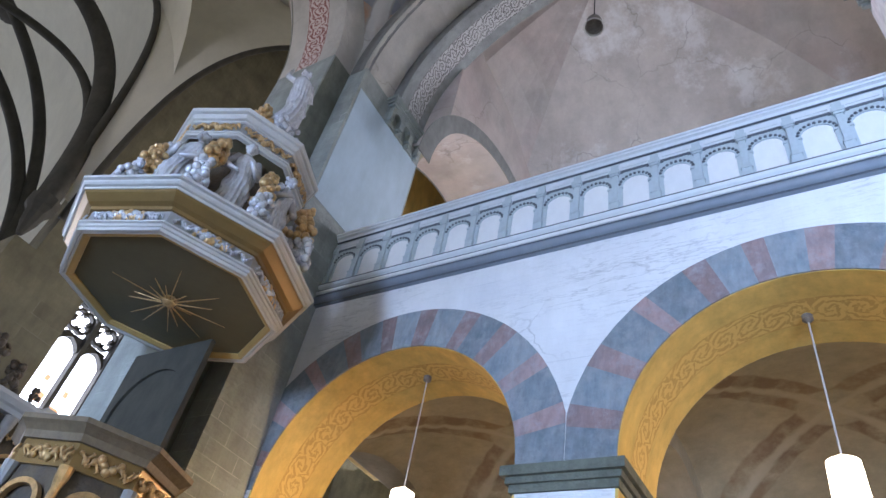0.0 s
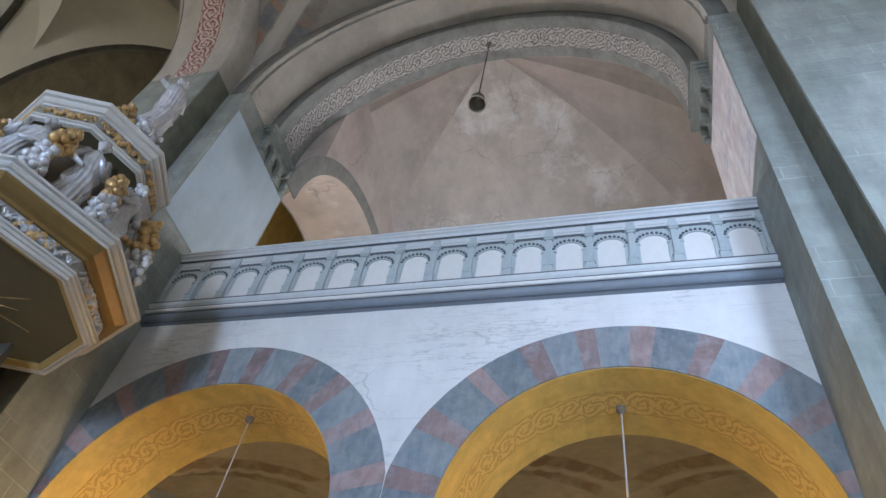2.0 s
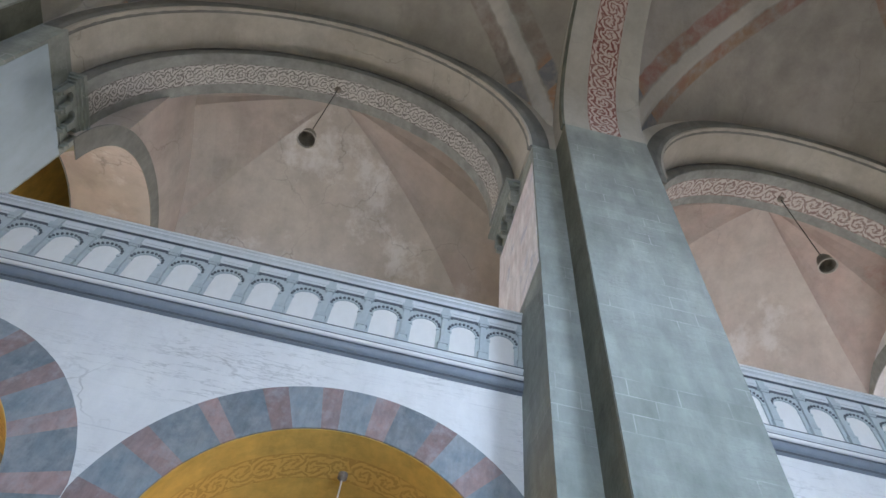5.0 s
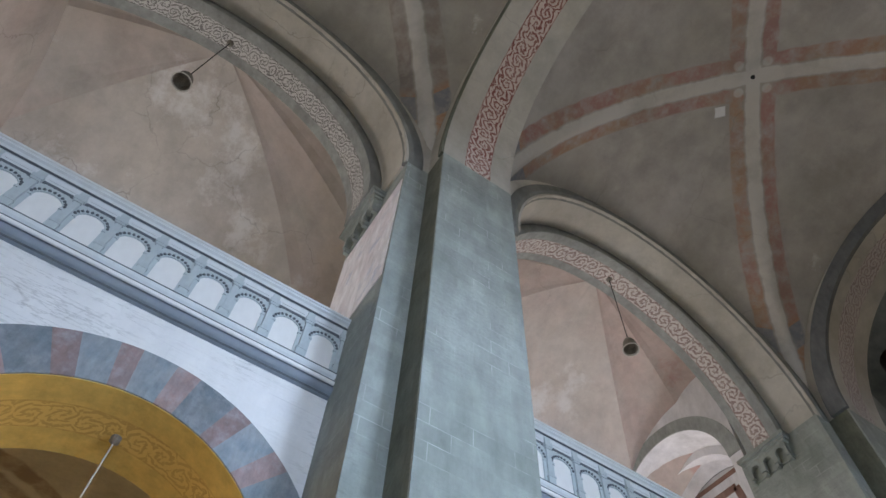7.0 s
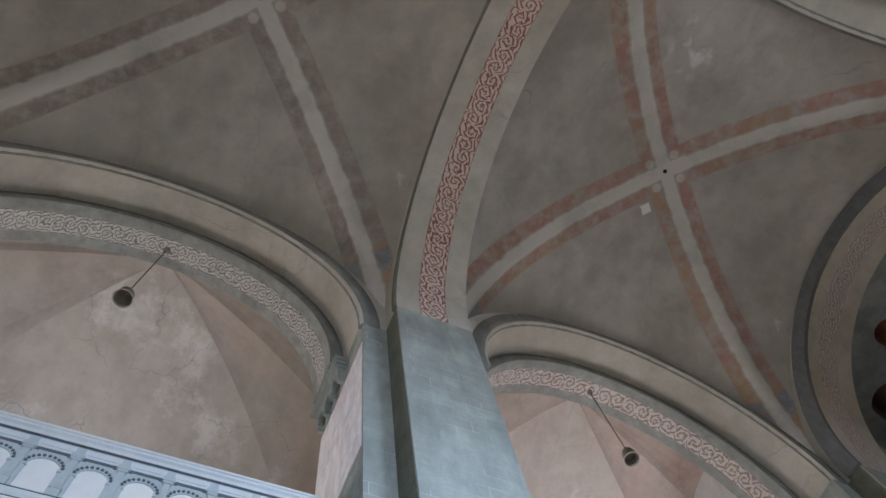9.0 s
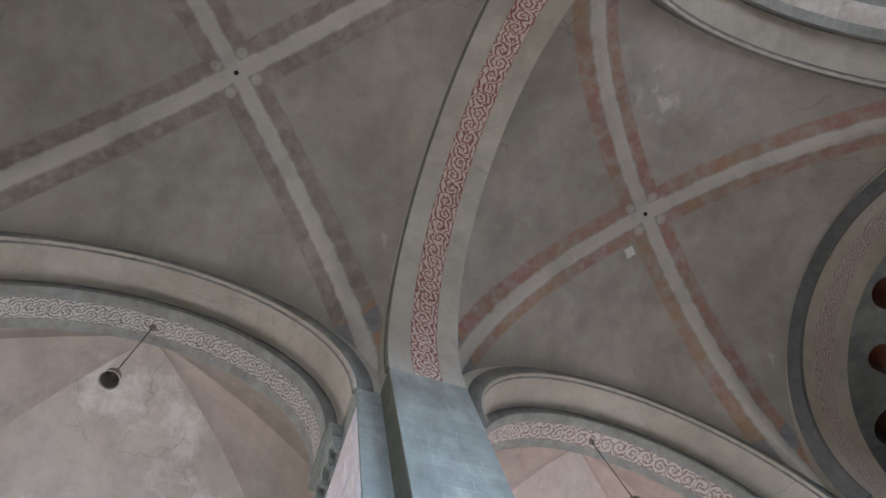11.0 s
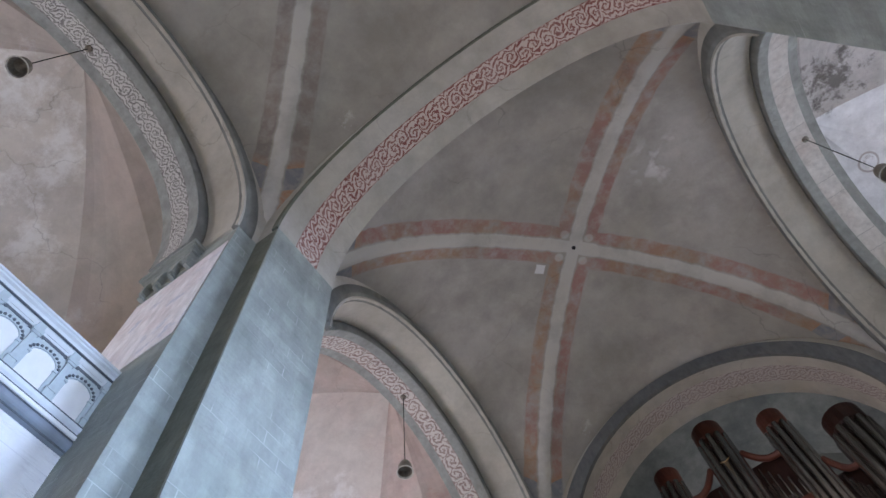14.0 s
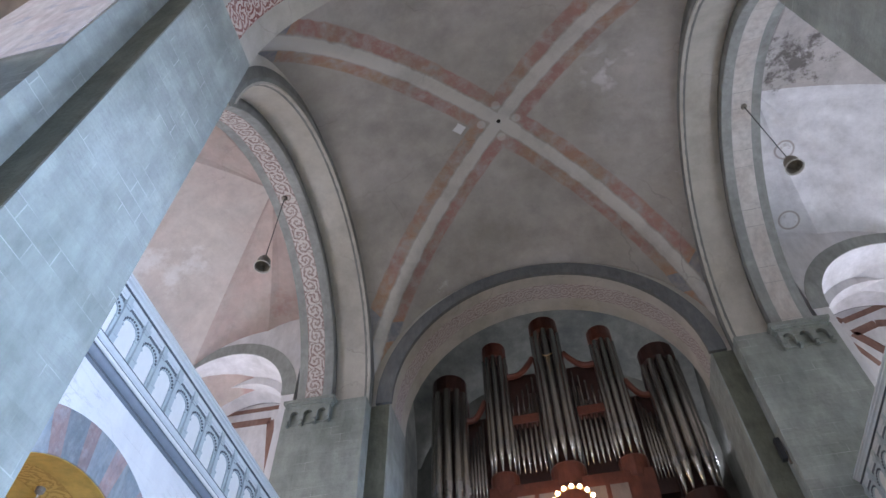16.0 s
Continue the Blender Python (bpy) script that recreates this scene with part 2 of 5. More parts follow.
def varied(m, amount, smear):
    """Gives each stone its own tone, with lime smeared over the joints."""
    t = m.node_tree
    base = t.nodes["Principled BSDF"].inputs["Base Color"]
    was = base.links[0].from_socket
    info = t.nodes.new("ShaderNodeObjectInfo")
    r = t.nodes.new("ShaderNodeMapRange")
    r.inputs["To Min"].default_value, r.inputs["To Max"].default_value = 1 - amount, 1 + amount
    t.links.new(info.outputs["Random"], r.inputs["Value"])
    mul = t.nodes.new("ShaderNodeMix")
    mul.data_type, mul.blend_type = "RGBA", "MULTIPLY"
    mul.inputs[0].default_value = 1.0
    t.links.new(was, mul.inputs[6])
    t.links.new(r.outputs[0], mul.inputs[7])
    co = t.nodes.new("ShaderNodeTexCoord")
    n = t.nodes.new("ShaderNodeTexNoise")
    n.inputs["Scale"].default_value, n.inputs["Detail"].default_value, n.inputs["Roughness"].default_value = 4.5, 9, 0.75
    t.links.new(co.outputs["Object"], n.inputs["Vector"])
    k = t.nodes.new("ShaderNodeMapRange")
    k.inputs["From Min"].default_value, k.inputs["From Max"].default_value, k.inputs["To Max"].default_value = 0.48, 0.72, 0.75
    t.links.new(n.outputs["Fac"], k.inputs["Value"])
    mix = t.nodes.new("ShaderNodeMix")
    mix.data_type = "RGBA"
    mix.inputs[7].default_value = (*smear, 1)
    t.links.new(k.outputs[0], mix.inputs[0])
    t.links.new(mul.outputs[2], mix.inputs[6])
    t.links.new(mix.outputs[2], base)


varied(REDBLOCK, 0.22, (0.38, 0.36, 0.37))
varied(BLUEBLOCK, 0.22, (0.33, 0.345, 0.36))
RIBDARK = mat("dark_hole", (0.02, 0.02, 0.02), 0.9)
FLOOR = mat("stone_floor", (0.20, 0.18, 0.16), 0.7, (0.13, 0.12, 0.11), 1.0, 0.7, 0.2, 12)


def links(t):
    def op(kind, a, b=None, clamp=False):
        n = t.nodes.new("ShaderNodeMath")
        n.operation, n.use_clamp = kind, clamp
        for i, v in enumerate((a, b)):
            if v is None:
                continue
            if isinstance(v, (int, float)):
                n.inputs[i].default_value = v
            else:
                t.links.new(v, n.inputs[i])
        return n.outputs[0]

    def blend(fac, a, b):
        n = t.nodes.new("ShaderNodeMix")
        n.data_type = "RGBA"
        for i, v in ((0, fac), (6, a), (7, b)):
            if isinstance(v, tuple):
                n.inputs[i].default_value = (*v, 1)
            else:
                t.links.new(v, n.inputs[i])
        return n.outputs[2]

    return op, blend


def banded(m, hx, hy, white, bands, inner, outer, ends=None, discs=None, patch=None, scuff=None):
    """Adds painted bands along the groins of a vault whose object origin lies under its crown."""
    t = m.node_tree
    op, blend = links(t)
    base = t.nodes["Principled BSDF"].inputs["Base Color"]
    was = base.links[0].from_socket
    co = t.nodes.new("ShaderNodeTexCoord")
    sep = t.nodes.new("ShaderNodeSeparateXYZ")
    t.links.new(co.outputs["Object"], sep.inputs[0])
    n = t.nodes.new("ShaderNodeTexNoise")
    n.inputs["Scale"].default_value, n.inputs["Detail"].default_value = 3.0, 5
    t.links.new(co.outputs["Object"], n.inputs["Vector"])
    wob = op("MULTIPLY", op("SUBTRACT", n.outputs["Fac"], 0.5), 0.12)
    ax, ay = op("DIVIDE", op("ABSOLUTE", sep.outputs[0]), hx), op("DIVIDE", op("ABSOLUTE", sep.outputs[1]), hy)
    away = op("ADD", op("MULTIPLY", op("ABSOLUTE", op("SUBTRACT", ax, ay)), 0.5 * (hx + hy) * 0.707), wob)
    rad = op("SQRT", op("ADD", op("POWER", sep.outputs[0], 2), op("POWER", sep.outputs[1], 2)))
    inb = op("MULTIPLY", op("MULTIPLY", op("SUBTRACT", away, inner), 30, True), op("MULTIPLY", op("SUBTRACT", outer, away), 30, True))
    inb = op("MULTIPLY", inb, op("MULTIPLY", op("SUBTRACT", rad, 0.38), 20, True))
    n5 = t.nodes.new("ShaderNodeTexNoise")
    n5.inputs["Scale"].default_value, n5.inputs["Detail"].default_value, n5.inputs["Roughness"].default_value = 6.5, 8, 0.72
    t.links.new(co.outputs["Object"], n5.inputs["Vector"])
    worn = op("ADD", op("MULTIPLY", op("SUBTRACT", op("ADD", n.outputs["Fac"], n5.outputs["Fac"]), 1.0), 2.4), 0.68, True)
    rib = op("MULTIPLY", op("SUBTRACT", inner, away), 30, True)
    col = blend(op("MULTIPLY", rib, 0.6), was, white)
    n2 = t.nodes.new("ShaderNodeTexNoise")
    n2.inputs["Scale"].default_value = 0.9
    t.links.new(co.outputs["Object"], n2.inputs["Vector"])
    bc = blend(op("MULTIPLY", op("SUBTRACT", n2.outputs["Fac"], 0.42), 5, True), bands[0], bands[1])
    if ends:
        low = op("MULTIPLY", op("SUBTRACT", rad, ends[0]), 6, True)
        stripe = op("GREATER_THAN", op("SINE", op("MULTIPLY", rad, 11.0)), 0.0)
        bc = blend(low, bc, blend(stripe, ends[1], ends[2]))
    col = blend(op("MULTIPLY", inb, worn), col, bc)
    if discs:
        for dx, dy in ((discs, 0.0), (0.0, discs)):
            far = op("SQRT", op("ADD", op("POWER", op("SUBTRACT", op("ABSOLUTE", sep.outputs[0]), dx), 2), op("POWER", op("SUBTRACT", op("ABSOLUTE", sep.outputs[1]), dy), 2)))
            col = blend(op("MULTIPLY", op("MULTIPLY", op("SUBTRACT", 0.12, far), 30, True), 0.45), col, white)
    if patch:
        far = op("ADD", op("ABSOLUTE", op("SUBTRACT", sep.outputs[0], patch[0])), op("ABSOLUTE", op("SUBTRACT", sep.outputs[1], patch[1])))
        col = blend(op("MULTIPLY", op("SUBTRACT", 0.17, op("ADD", far, wob)), 30, True), col, (0.66, 0.66, 0.66))
    if scuff:
        n3 = t.nodes.new("ShaderNodeTexNoise")
        n3.inputs["Scale"].default_value, n3.inputs["Detail"].default_value = 2.6, 8
        t.links.new(co.outputs["Object"], n3.inputs["Vector"])
        far = op("SQRT", op("ADD", op("POWER", op("SUBTRACT", sep.outputs[0], scuff[0]), 2), op("POWER", op("SUBTRACT", sep.outputs[1], scuff[1]), 2)))
        fade = op("MULTIPLY", op("SUBTRACT", 0.85, far), 1.6, True)
        col = blend(op("MULTIPLY", op("MULTIPLY", op("MULTIPLY", op("SUBTRACT", n3.outputs["Fac"], 0.54), 9.0, True), fade), 0.75), col, (0.68, 0.67, 0.66))
    t.links.new(col, base)
    return m


def scroll(name, ground, figure, edge, width, period, wear=0.5):
    """Painted scrollwork on a strip whose UV runs in metres along and across it."""
    m = bpy.data.materials.new(name)
    m.use_nodes = True
    t = m.node_tree
    op, blend = links(t)
    b = t.nodes["Principled BSDF"]
    b.inputs["Roughness"].default_value = 0.9
    uv = t.nodes.new("ShaderNodeUVMap")
    n = t.nodes.new("ShaderNodeTexNoise")
    n.inputs["Scale"].default_value, n.inputs["Detail"].default_value = 7.0, 4
    t.links.new(uv.outputs[0], n.inputs["Vector"])
    sep = t.nodes.new("ShaderNodeSeparateXYZ")
    t.links.new(uv.outputs[0], sep.inputs[0])
    wob = op("MULTIPLY", op("SUBTRACT", n.outputs["Fac"], 0.5), 0.19)
    cell = op("DIVIDE", op("ADD", sep.outputs[0], wob), period)
    whole = op("FLOOR", cell)
    flip = op("SUBTRACT", op("MULTIPLY", op("MODULO", whole, 2.0), 2.0), 1.0)
    p = op("SUBTRACT", op("FRACT", cell), 0.5)
    q = op("MULTIPLY", op("DIVIDE", op("ADD", op("SUBTRACT", sep.outputs[1], op("MULTIPLY", flip, width * 0.06)), wob), period), flip)
    r = op("SQRT", op("ADD", op("POWER", p, 2), op("POWER", q, 2)))
    ang = op("ARCTAN2", q, p)
    spiral = op("SINE", op("ADD", op("ADD", ang, op("MULTIPLY", r, 19.0)), op("MULTIPLY", whole, 1.3)))
    leaf = op("MULTIPLY", op("SINE", op("ADD", op("MULTIPLY", ang, 7.0), op("MULTIPLY", r, 26.0))), 0.75)
    on = op("MULTIPLY", op("ADD", op("ADD", spiral, leaf), 0.05), 2.2, True)
    n2 = t.nodes.new("ShaderNodeTexNoise")
    n2.inputs["Scale"].default_value, n2.inputs["Detail"].default_value = 1.3, 6
    t.links.new(uv.outputs[0], n2.inputs["Vector"])
    on = op("MULTIPLY", on, op("ADD", op("MULTIPLY", n2.outputs["Fac"], 1.6 * wear), 1.0 - wear, True))
    col = blend(on, ground, figure)
    col = blend(op("MULTIPLY", op("SUBTRACT", n2.outputs["Fac"], 0.55), 4 * wear, True), col, edge)
    rim = op("GREATER_THAN", op("ABSOLUTE", sep.outputs[1]), width * 0.5 - 0.02)
    col = blend(op("MULTIPLY", rim, op("MULTIPLY", n2.outputs["Fac"], 1.0, True)), col, figure)
    t.links.new(col, b.inputs["Base Color"])
    return m


def cracked(m, scale=0.55, amount=0.5, cut=0.5, soot=0.0):
    """Adds hairline cracks and cloudy soot to a plaster."""
    t = m.node_tree
    op, blend = links(t)
    base = t.nodes["Principled BSDF"].inputs["Base Color"]
    was = base.links[0].from_socket
    co = t.nodes.new("ShaderNodeTexCoord")
    n = t.nodes.new("ShaderNodeTexNoise")
    n.inputs["Scale"].default_value, n.inputs["Detail"].default_value = 1.7, 6
    t.links.new(co.outputs["Object"], n.inputs["Vector"])
    shift = t.nodes.new("ShaderNodeVectorMath")
    shift.operation = "MULTIPLY_ADD"
    shift.inputs[1].default_value = (0.9, 0.9, 0.9)
    t.links.new(n.outputs["Color"], shift.inputs[0])
    t.links.new(co.outputs["Object"], shift.inputs[2])
    v = t.nodes.new("ShaderNodeTexVoronoi")
    v.feature = "DISTANCE_TO_EDGE"
    v.inputs["Scale"].default_value = scale
    t.links.new(shift.outputs[0], v.inputs["Vector"])
    line = op("SUBTRACT", 1.0, op("MULTIPLY", v.outputs["Distance"], 90.0, True))
    n2 = t.nodes.new("ShaderNodeTexNoise")
    n2.inputs["Scale"].default_value, n2.inputs["Detail"].default_value = 0.45, 3
    t.links.new(co.outputs["Object"], n2.inputs["Vector"])
    some = op("MULTIPLY", op("SUBTRACT", n2.outputs["Fac"], cut), 6.0, True)
    col = blend(op("MULTIPLY", op("MULTIPLY", line, some), amount), was, (0.12, 0.11, 0.10))
    if soot:
        n3 = t.nodes.new("ShaderNodeTexNoise")
        n3.inputs["Scale"].default_value, n3.inputs["Detail"].default_value, n3.inputs["Roughness"].default_value = 0.75, 9, 0.68
        t.links.new(co.outputs["Object"], n3.inputs["Vector"])
        col = blend(op("MULTIPLY", op("MULTIPLY", op("SUBTRACT", n3.outputs["Fac"], 0.47), 5.0, True), soot), col, (0.17, 0.155, 0.135))
    t.links.new(col, base)
    return m


for m in (CREAM, PINK, VAULT):
    cracked(m, 0.5, 0.45, 0.48, 0.3)
cracked(PLASTER, 0.7, 0.5, 0.5)
cracked(GREYBAND, 0.9, 0.4, 0.45, 0.3)
BANDED = [banded(mat("vault_plaster_" + k, (0.45, 0.43, 0.38) if k == "east" else (0.48, 0.45, 0.415), 0.92, (0.33, 0.305, 0.265), 0.22, 0.95, 0.35, 7, spots=((0.64, 0.63, 0.61), 0.55, 0.68), grime=0.2),
                 4.12, 4.10, (0.60, 0.585, 0.54), bands, 0.17, 0.50, (5.0, (0.40, 0.22, 0.13), (0.20, 0.21, 0.23)), 0.42, (-0.95, -0.03) if k == "west" else None, (2.65, -0.85) if k == "west" else None)
          for k, bands in (("east", ((0.28, 0.23, 0.20), (0.23, 0.20, 0.18))), ("west", ((0.36, 0.20, 0.17), (0.36, 0.23, 0.15))))]
for m in BANDED:
    cracked(m, 0.42, 0.4, 0.5, 0.38)
SCROLL_RED = scroll("red_scrollwork", (0.60, 0.50, 0.44), (0.22, 0.06, 0.05), (0.36, 0.25, 0.20), 0.50, 0.27)
SCROLL_GREY = scroll("grey_scrollwork", (0.54, 0.53, 0.51), (0.16, 0.15, 0.145), (0.42, 0.40, 0.38), 0.42, 0.21, 0.6)
SCROLL_ROSE = scroll("rose_scrollwork", (0.58, 0.54, 0.51), (0.25, 0.17, 0.16), (0.47, 0.41, 0.39), 0.42, 0.32, 0.55)
SCROLL_WEST = scroll("faded_grey_scrollwork", (0.50, 0.45, 0.42), (0.28, 0.23, 0.22), (0.42, 0.38, 0.36), 0.55, 0.24, 0.8)
SCROLL_OCHRE = scroll("ochre_scrollwork", (0.74, 0.51, 0.15), (0.54, 0.33, 0.09), (0.68, 0.46, 0.14), 0.38, 0.24, 0.85)
SOUTH_VAULT = mat("white_gallery_paint", (0.72, 0.72, 0.74), 0.9, (0.60, 0.58, 0.56), 0.5, 0.7, 0.2, 8, spots=((0.42, 0.38, 0.36), 0.8, 0.66))
BROWNLINE = mat("red_brown_paint", (0.24, 0.13, 0.10), 0.9, (0.33, 0.21, 0.17), 2.5, 0.8, 0.1, 20)
MARBLED = mat("pale_marbled_paint", (0.60, 0.58, 0.55), 0.9, (0.50, 0.44, 0.40), 1.6, 0.8, 0.1, 12)
AISLE_BANDED = banded(mat("aisle_vault_plaster", (0.58, 0.50, 0.33), 0.9, (0.48, 0.39, 0.24), 0.6, 0.7, 0.2, 9), 2.06, 2.05, (0.60, 0.52, 0.36), ((0.36, 0.25, 0.14), (0.30, 0.21, 0.13)), 0.06, 0.30)


# ---- mesh helpers ----
def finish(name, bm, material, parent=None, label="", smooth=False):
    bmesh.ops.recalc_face_normals(bm, faces=bm.faces)
    me = bpy.data.meshes.new(name)
    bm.to_mesh(me)
    bm.free()
    for m in material if isinstance(material, (list, tuple)) else (material,):
        me.materials.append(m)
    if smooth:
        for p in me.polygons:
            p.use_smooth = True
    ob = new(name, me)
    if parent is not None:
        ob.parent = parent
    if label:
        ob["label"] = label
    return ob


part = finish


def structure(name, bm, material, label, category, smooth=False):
    return tagged(finish(name, bm, material, None, "", smooth), label, category, "", "structure")


def box(bm, x0, x1, y0, y1, z0, z1, mi=0):
    v = [bm.verts.new((x, y, z)) for x in (x0, x1) for y in (y0, y1) for z in (z0, z1)]
    for q in ((0, 1, 3, 2), (4, 6, 7, 5), (0, 4, 5, 1), (2, 3, 7, 6), (0, 2, 6, 4), (1, 5, 7, 3)):
        bm.faces.new([v[i] for i in q]).material_index = mi


def side_map(s, cy=0.0):
    """u along the nave, w away from the axis, v up."""
    return lambda u, w, v: (XC + s * w, cy + u, v)


def cross_map(u, w, v):
    """u across the nave, w along it, v up."""
    return (XC + u, w, v)


def ring(bm, cu, cz, r0, r1, w0, w1, mp, n=40, a0=0.0, a1=math.pi, mi=0):
    """A solid arched band between two radii and two depths."""
    rows = []
    for i in range(n + 1):
        a = a0 + (a1 - a0) * i / n
        c, k = math.cos(a), math.sin(a)
        rows.append([bm.verts.new(mp(cu + r * c, w, cz + r * k)) for r, w in ((r0, w0), (r0, w1), (r1, w1), (r1, w0))])
    for a, b in zip(rows, rows[1:]):
        for i in range(4):
            bm.faces.new((a[i], a[(i + 1) % 4], b[(i + 1) % 4], b[i])).material_index = mi
    bm.faces.new(rows[0]).material_index = mi
    bm.faces.new(rows[-1][::-1]).material_index = mi


def swept(bm, cu, cz, profile, mp, n=56, a0=-0.008, a1=math.pi + 0.008):
    """An arched moulding with a closed profile of (radius, depth) pairs."""
    rows = []
    for i in range(n + 1):
        a = a0 + (a1 - a0) * i / n
        rows.append([bm.verts.new(mp(cu + r * math.cos(a), w, cz + r * math.sin(a))) for r, w in profile])
    k = len(profile)
    for p, q in zip(rows, rows[1:]):
        for i in range(k):
            bm.faces.new((p[i], p[(i + 1) % k], q[(i + 1) % k], q[i]))
    bm.faces.new(rows[0])
    bm.faces.new(rows[-1][::-1])


def arcade(bm, u0, u1, z0, z1, w0, w1, openings, mp, n=32):
    """A wall with round-arched openings (centre, springing height, radius) that reach down to z0."""
    us = {u0, u1}
    for c, cz, r in openings:
        us |= {c + r * math.cos(math.pi * i / n) for i in range(n + 1)}
    us = sorted(u for u in us if u0 - 1e-6 <= u <= u1 + 1e-6)

    def low(u, side):
        for c, cz, r in openings:
            if c - r - 1e-6 < u + side * 1e-4 < c + r + 1e-6:
                return cz + math.sqrt(max(0.0, r * r - (u - c) ** 2))
        return z0

    for a, b in zip(us, us[1:]):
        la, lb = low(a, 1), low(b, -1)
        q = [bm.verts.new(mp(u, w, v)) for w in (w0, w1) for u, v in ((a, la), (b, lb), (b, z1), (a, z1))]
        bm.faces.new((q[0], q[1], q[2], q[3]))
        bm.faces.new((q[4], q[7], q[6], q[5]))
        bm.faces.new((q[0], q[4], q[5], q[1]))
        bm.faces.new((q[3], q[2], q[6], q[7]))
    for c, cz, r in openings:
        for u in (c - r, c + r):
            if u0 < u < u1 and cz > z0:
                bm.faces.new([bm.verts.new(mp(u, w, v)) for w, v in ((w0, z0), (w1, z0), (w1, cz), (w0, cz))])
    for u, side in ((u0, 1), (u1, -1)):
        b = low(u, side)
        bm.faces.new([bm.verts.new(mp(u, w, v)) for w, v in ((w0, b), (w1, b), (w1, z1), (w0, z1))])
    bmesh.ops.remove_doubles(bm, verts=bm.verts, dist=1e-5)


def groin(bm, hx, hy, z0, crown, rise_x, rise_y, n=28):
    """A groin vault about the origin: half sizes, springing, crown rise, rise of the arches on the x edges and on the y edges."""
    g = []
    for i in range(2 * n + 1):
        row = []
        for j in range(2 * n + 1):
            u, v = math.sin(math.pi / 2 * (i - n) / n), math.sin(math.pi / 2 * (j - n) / n)
            m, k = max(abs(u), abs(v)), min(abs(u), abs(v))
            edge = rise_x if abs(u) >= abs(v) else rise_y
            f = (m - k) / (1 - k) if k < 1 else 0.0
            z = math.sqrt(max(0.0, 1 - k * k)) * (crown + (edge - crown) * f * f)
            row.append(bm.verts.new((u * hx, v * hy, z0 + z)))
        g.append(row)
    for i in range(2 * n):
        for j in range(2 * n):
            bm.faces.new((g[i][j], g[i + 1][j], g[i + 1][j + 1], g[i][j + 1]))


def strip(bm, cu, cz, r, w0, w1, mp, n=56, a0=0.0, a1=math.pi):
    """An arched paint strip with UV in metres along and across."""
    lay = bm.loops.layers.uv.new("UVMap")
    rows = []
    for i in range(n + 1):
        a = a0 + (a1 - a0) * i / n
        rows.append((a * r, [bm.verts.new(mp(cu + r * math.cos(a), w, cz + r * math.sin(a))) for w in (w0, w1)]))
    h = abs(w1 - w0) / 2
    for (sa, a), (sb, b) in zip(rows, rows[1:]):
        f = bm.faces.new((a[0], a[1], b[1], b[0]))
        for loop, uv in zip(f.loops, ((sa, -h), (sa, h), (sb, h), (sb, -h))):
            loop[lay].uv = uv


def lathe(bm, profile, n=16, center=(0, 0, 0), wave=0.0, folds=7, phase=0.0, caps=True):
    """A turned form from (radius, height) pairs."""
    rows = []
    for r, z in profile:
        row = []
        for i in range(n):
            a = 2 * math.pi * i / n
            k = r * (1 + wave * math.sin(folds * a + phase))
            row.append(bm.verts.new((center[0] + k * math.cos(a), center[1] + k * math.sin(a), center[2] + z)))
        rows.append(row)
    for a, b in zip(rows, rows[1:]):
        for i in range(n):
            bm.faces.new((a[i], a[(i + 1) % n], b[(i + 1) % n], b[i]))
    if caps:
        bm.faces.new(rows[0][::-1])
        bm.faces.new(rows[-1])


def tube(bm, points, radius, n=8):
    """A round bar along points."""
    rows = []
    for i, p in enumerate(points):
        p = Vector(p)
        d = (Vector(points[min(i + 1, len(points) - 1)]) - Vector(points[max(i - 1, 0)])).normalized()
        u = d.orthogonal().normalized() if i == 0 else (u - d * u.dot(d)).normalized()
        v = d.cross(u)
        rr = radius[i] if isinstance(radius, (list, tuple)) else radius
        rows.append([bm.verts.new(p + rr * (math.cos(2 * math.pi * k / n) * u + math.sin(2 * math.pi * k / n) * v)) for k in range(n)])
    for a, b in zip(rows, rows[1:]):
        for k in range(n):
            bm.faces.new((a[k], a[(k + 1) % n], b[(k + 1) % n], b[k]))
    bm.faces.new(rows[0][::-1])
    bm.faces.new(rows[-1])


def ball(bm, c, r, sz=1.0, n=10):
    prof = [(max(0.003, r * math.sin(math.pi * i / 6)), -r * sz * math.cos(math.pi * i / 6)) for i in range(7)]
    lathe(bm, prof, n, c)


def octagon(bm, profile, turn, center, n=8):
    """Rings of an octagon (vertex radius, height) joined into one solid."""
    rows = [[bm.verts.new((center[0] + r * math.cos(turn + 2 * math.pi * k / n), center[1] + r * math.sin(turn + 2 * math.pi * k / n), z)) for k in range(n)] for r, z in profile]
    for a, b in zip(rows, rows[1:]):
        for k in range(n):
            bm.faces.new((a[k], a[(k + 1) % n], b[(k + 1) % n], b[k]))
    bm.faces.new(rows[0][::-1])
    bm.faces.new(rows[-1])


def thing(name, place, label, category, group="", turn=0.0):
    ob = new(name)
    ob.location, ob.rotation_euler = place, (0, 0, turn)
    return tagged(ob, label, category, group)


# ---- large structure ----
bm = bmesh.new()
box(bm, -14.5, 14.5, -28.5, 19, -0.3, 0)
structure("floor", bm, FLOOR, "grey stone slab church floor", "floor")

for i, cy in enumerate(BAYS):
    bm = bmesh.new()
    groin(bm, 4.12, 4.10, SPRING, 4.53, 3.80, 3.95)
    ob = structure("ceiling_vault", bm, BANDED[i], "grey plastered groin vault with painted groin bands", "vault", True)
    ob.location = (XC, cy, 0)

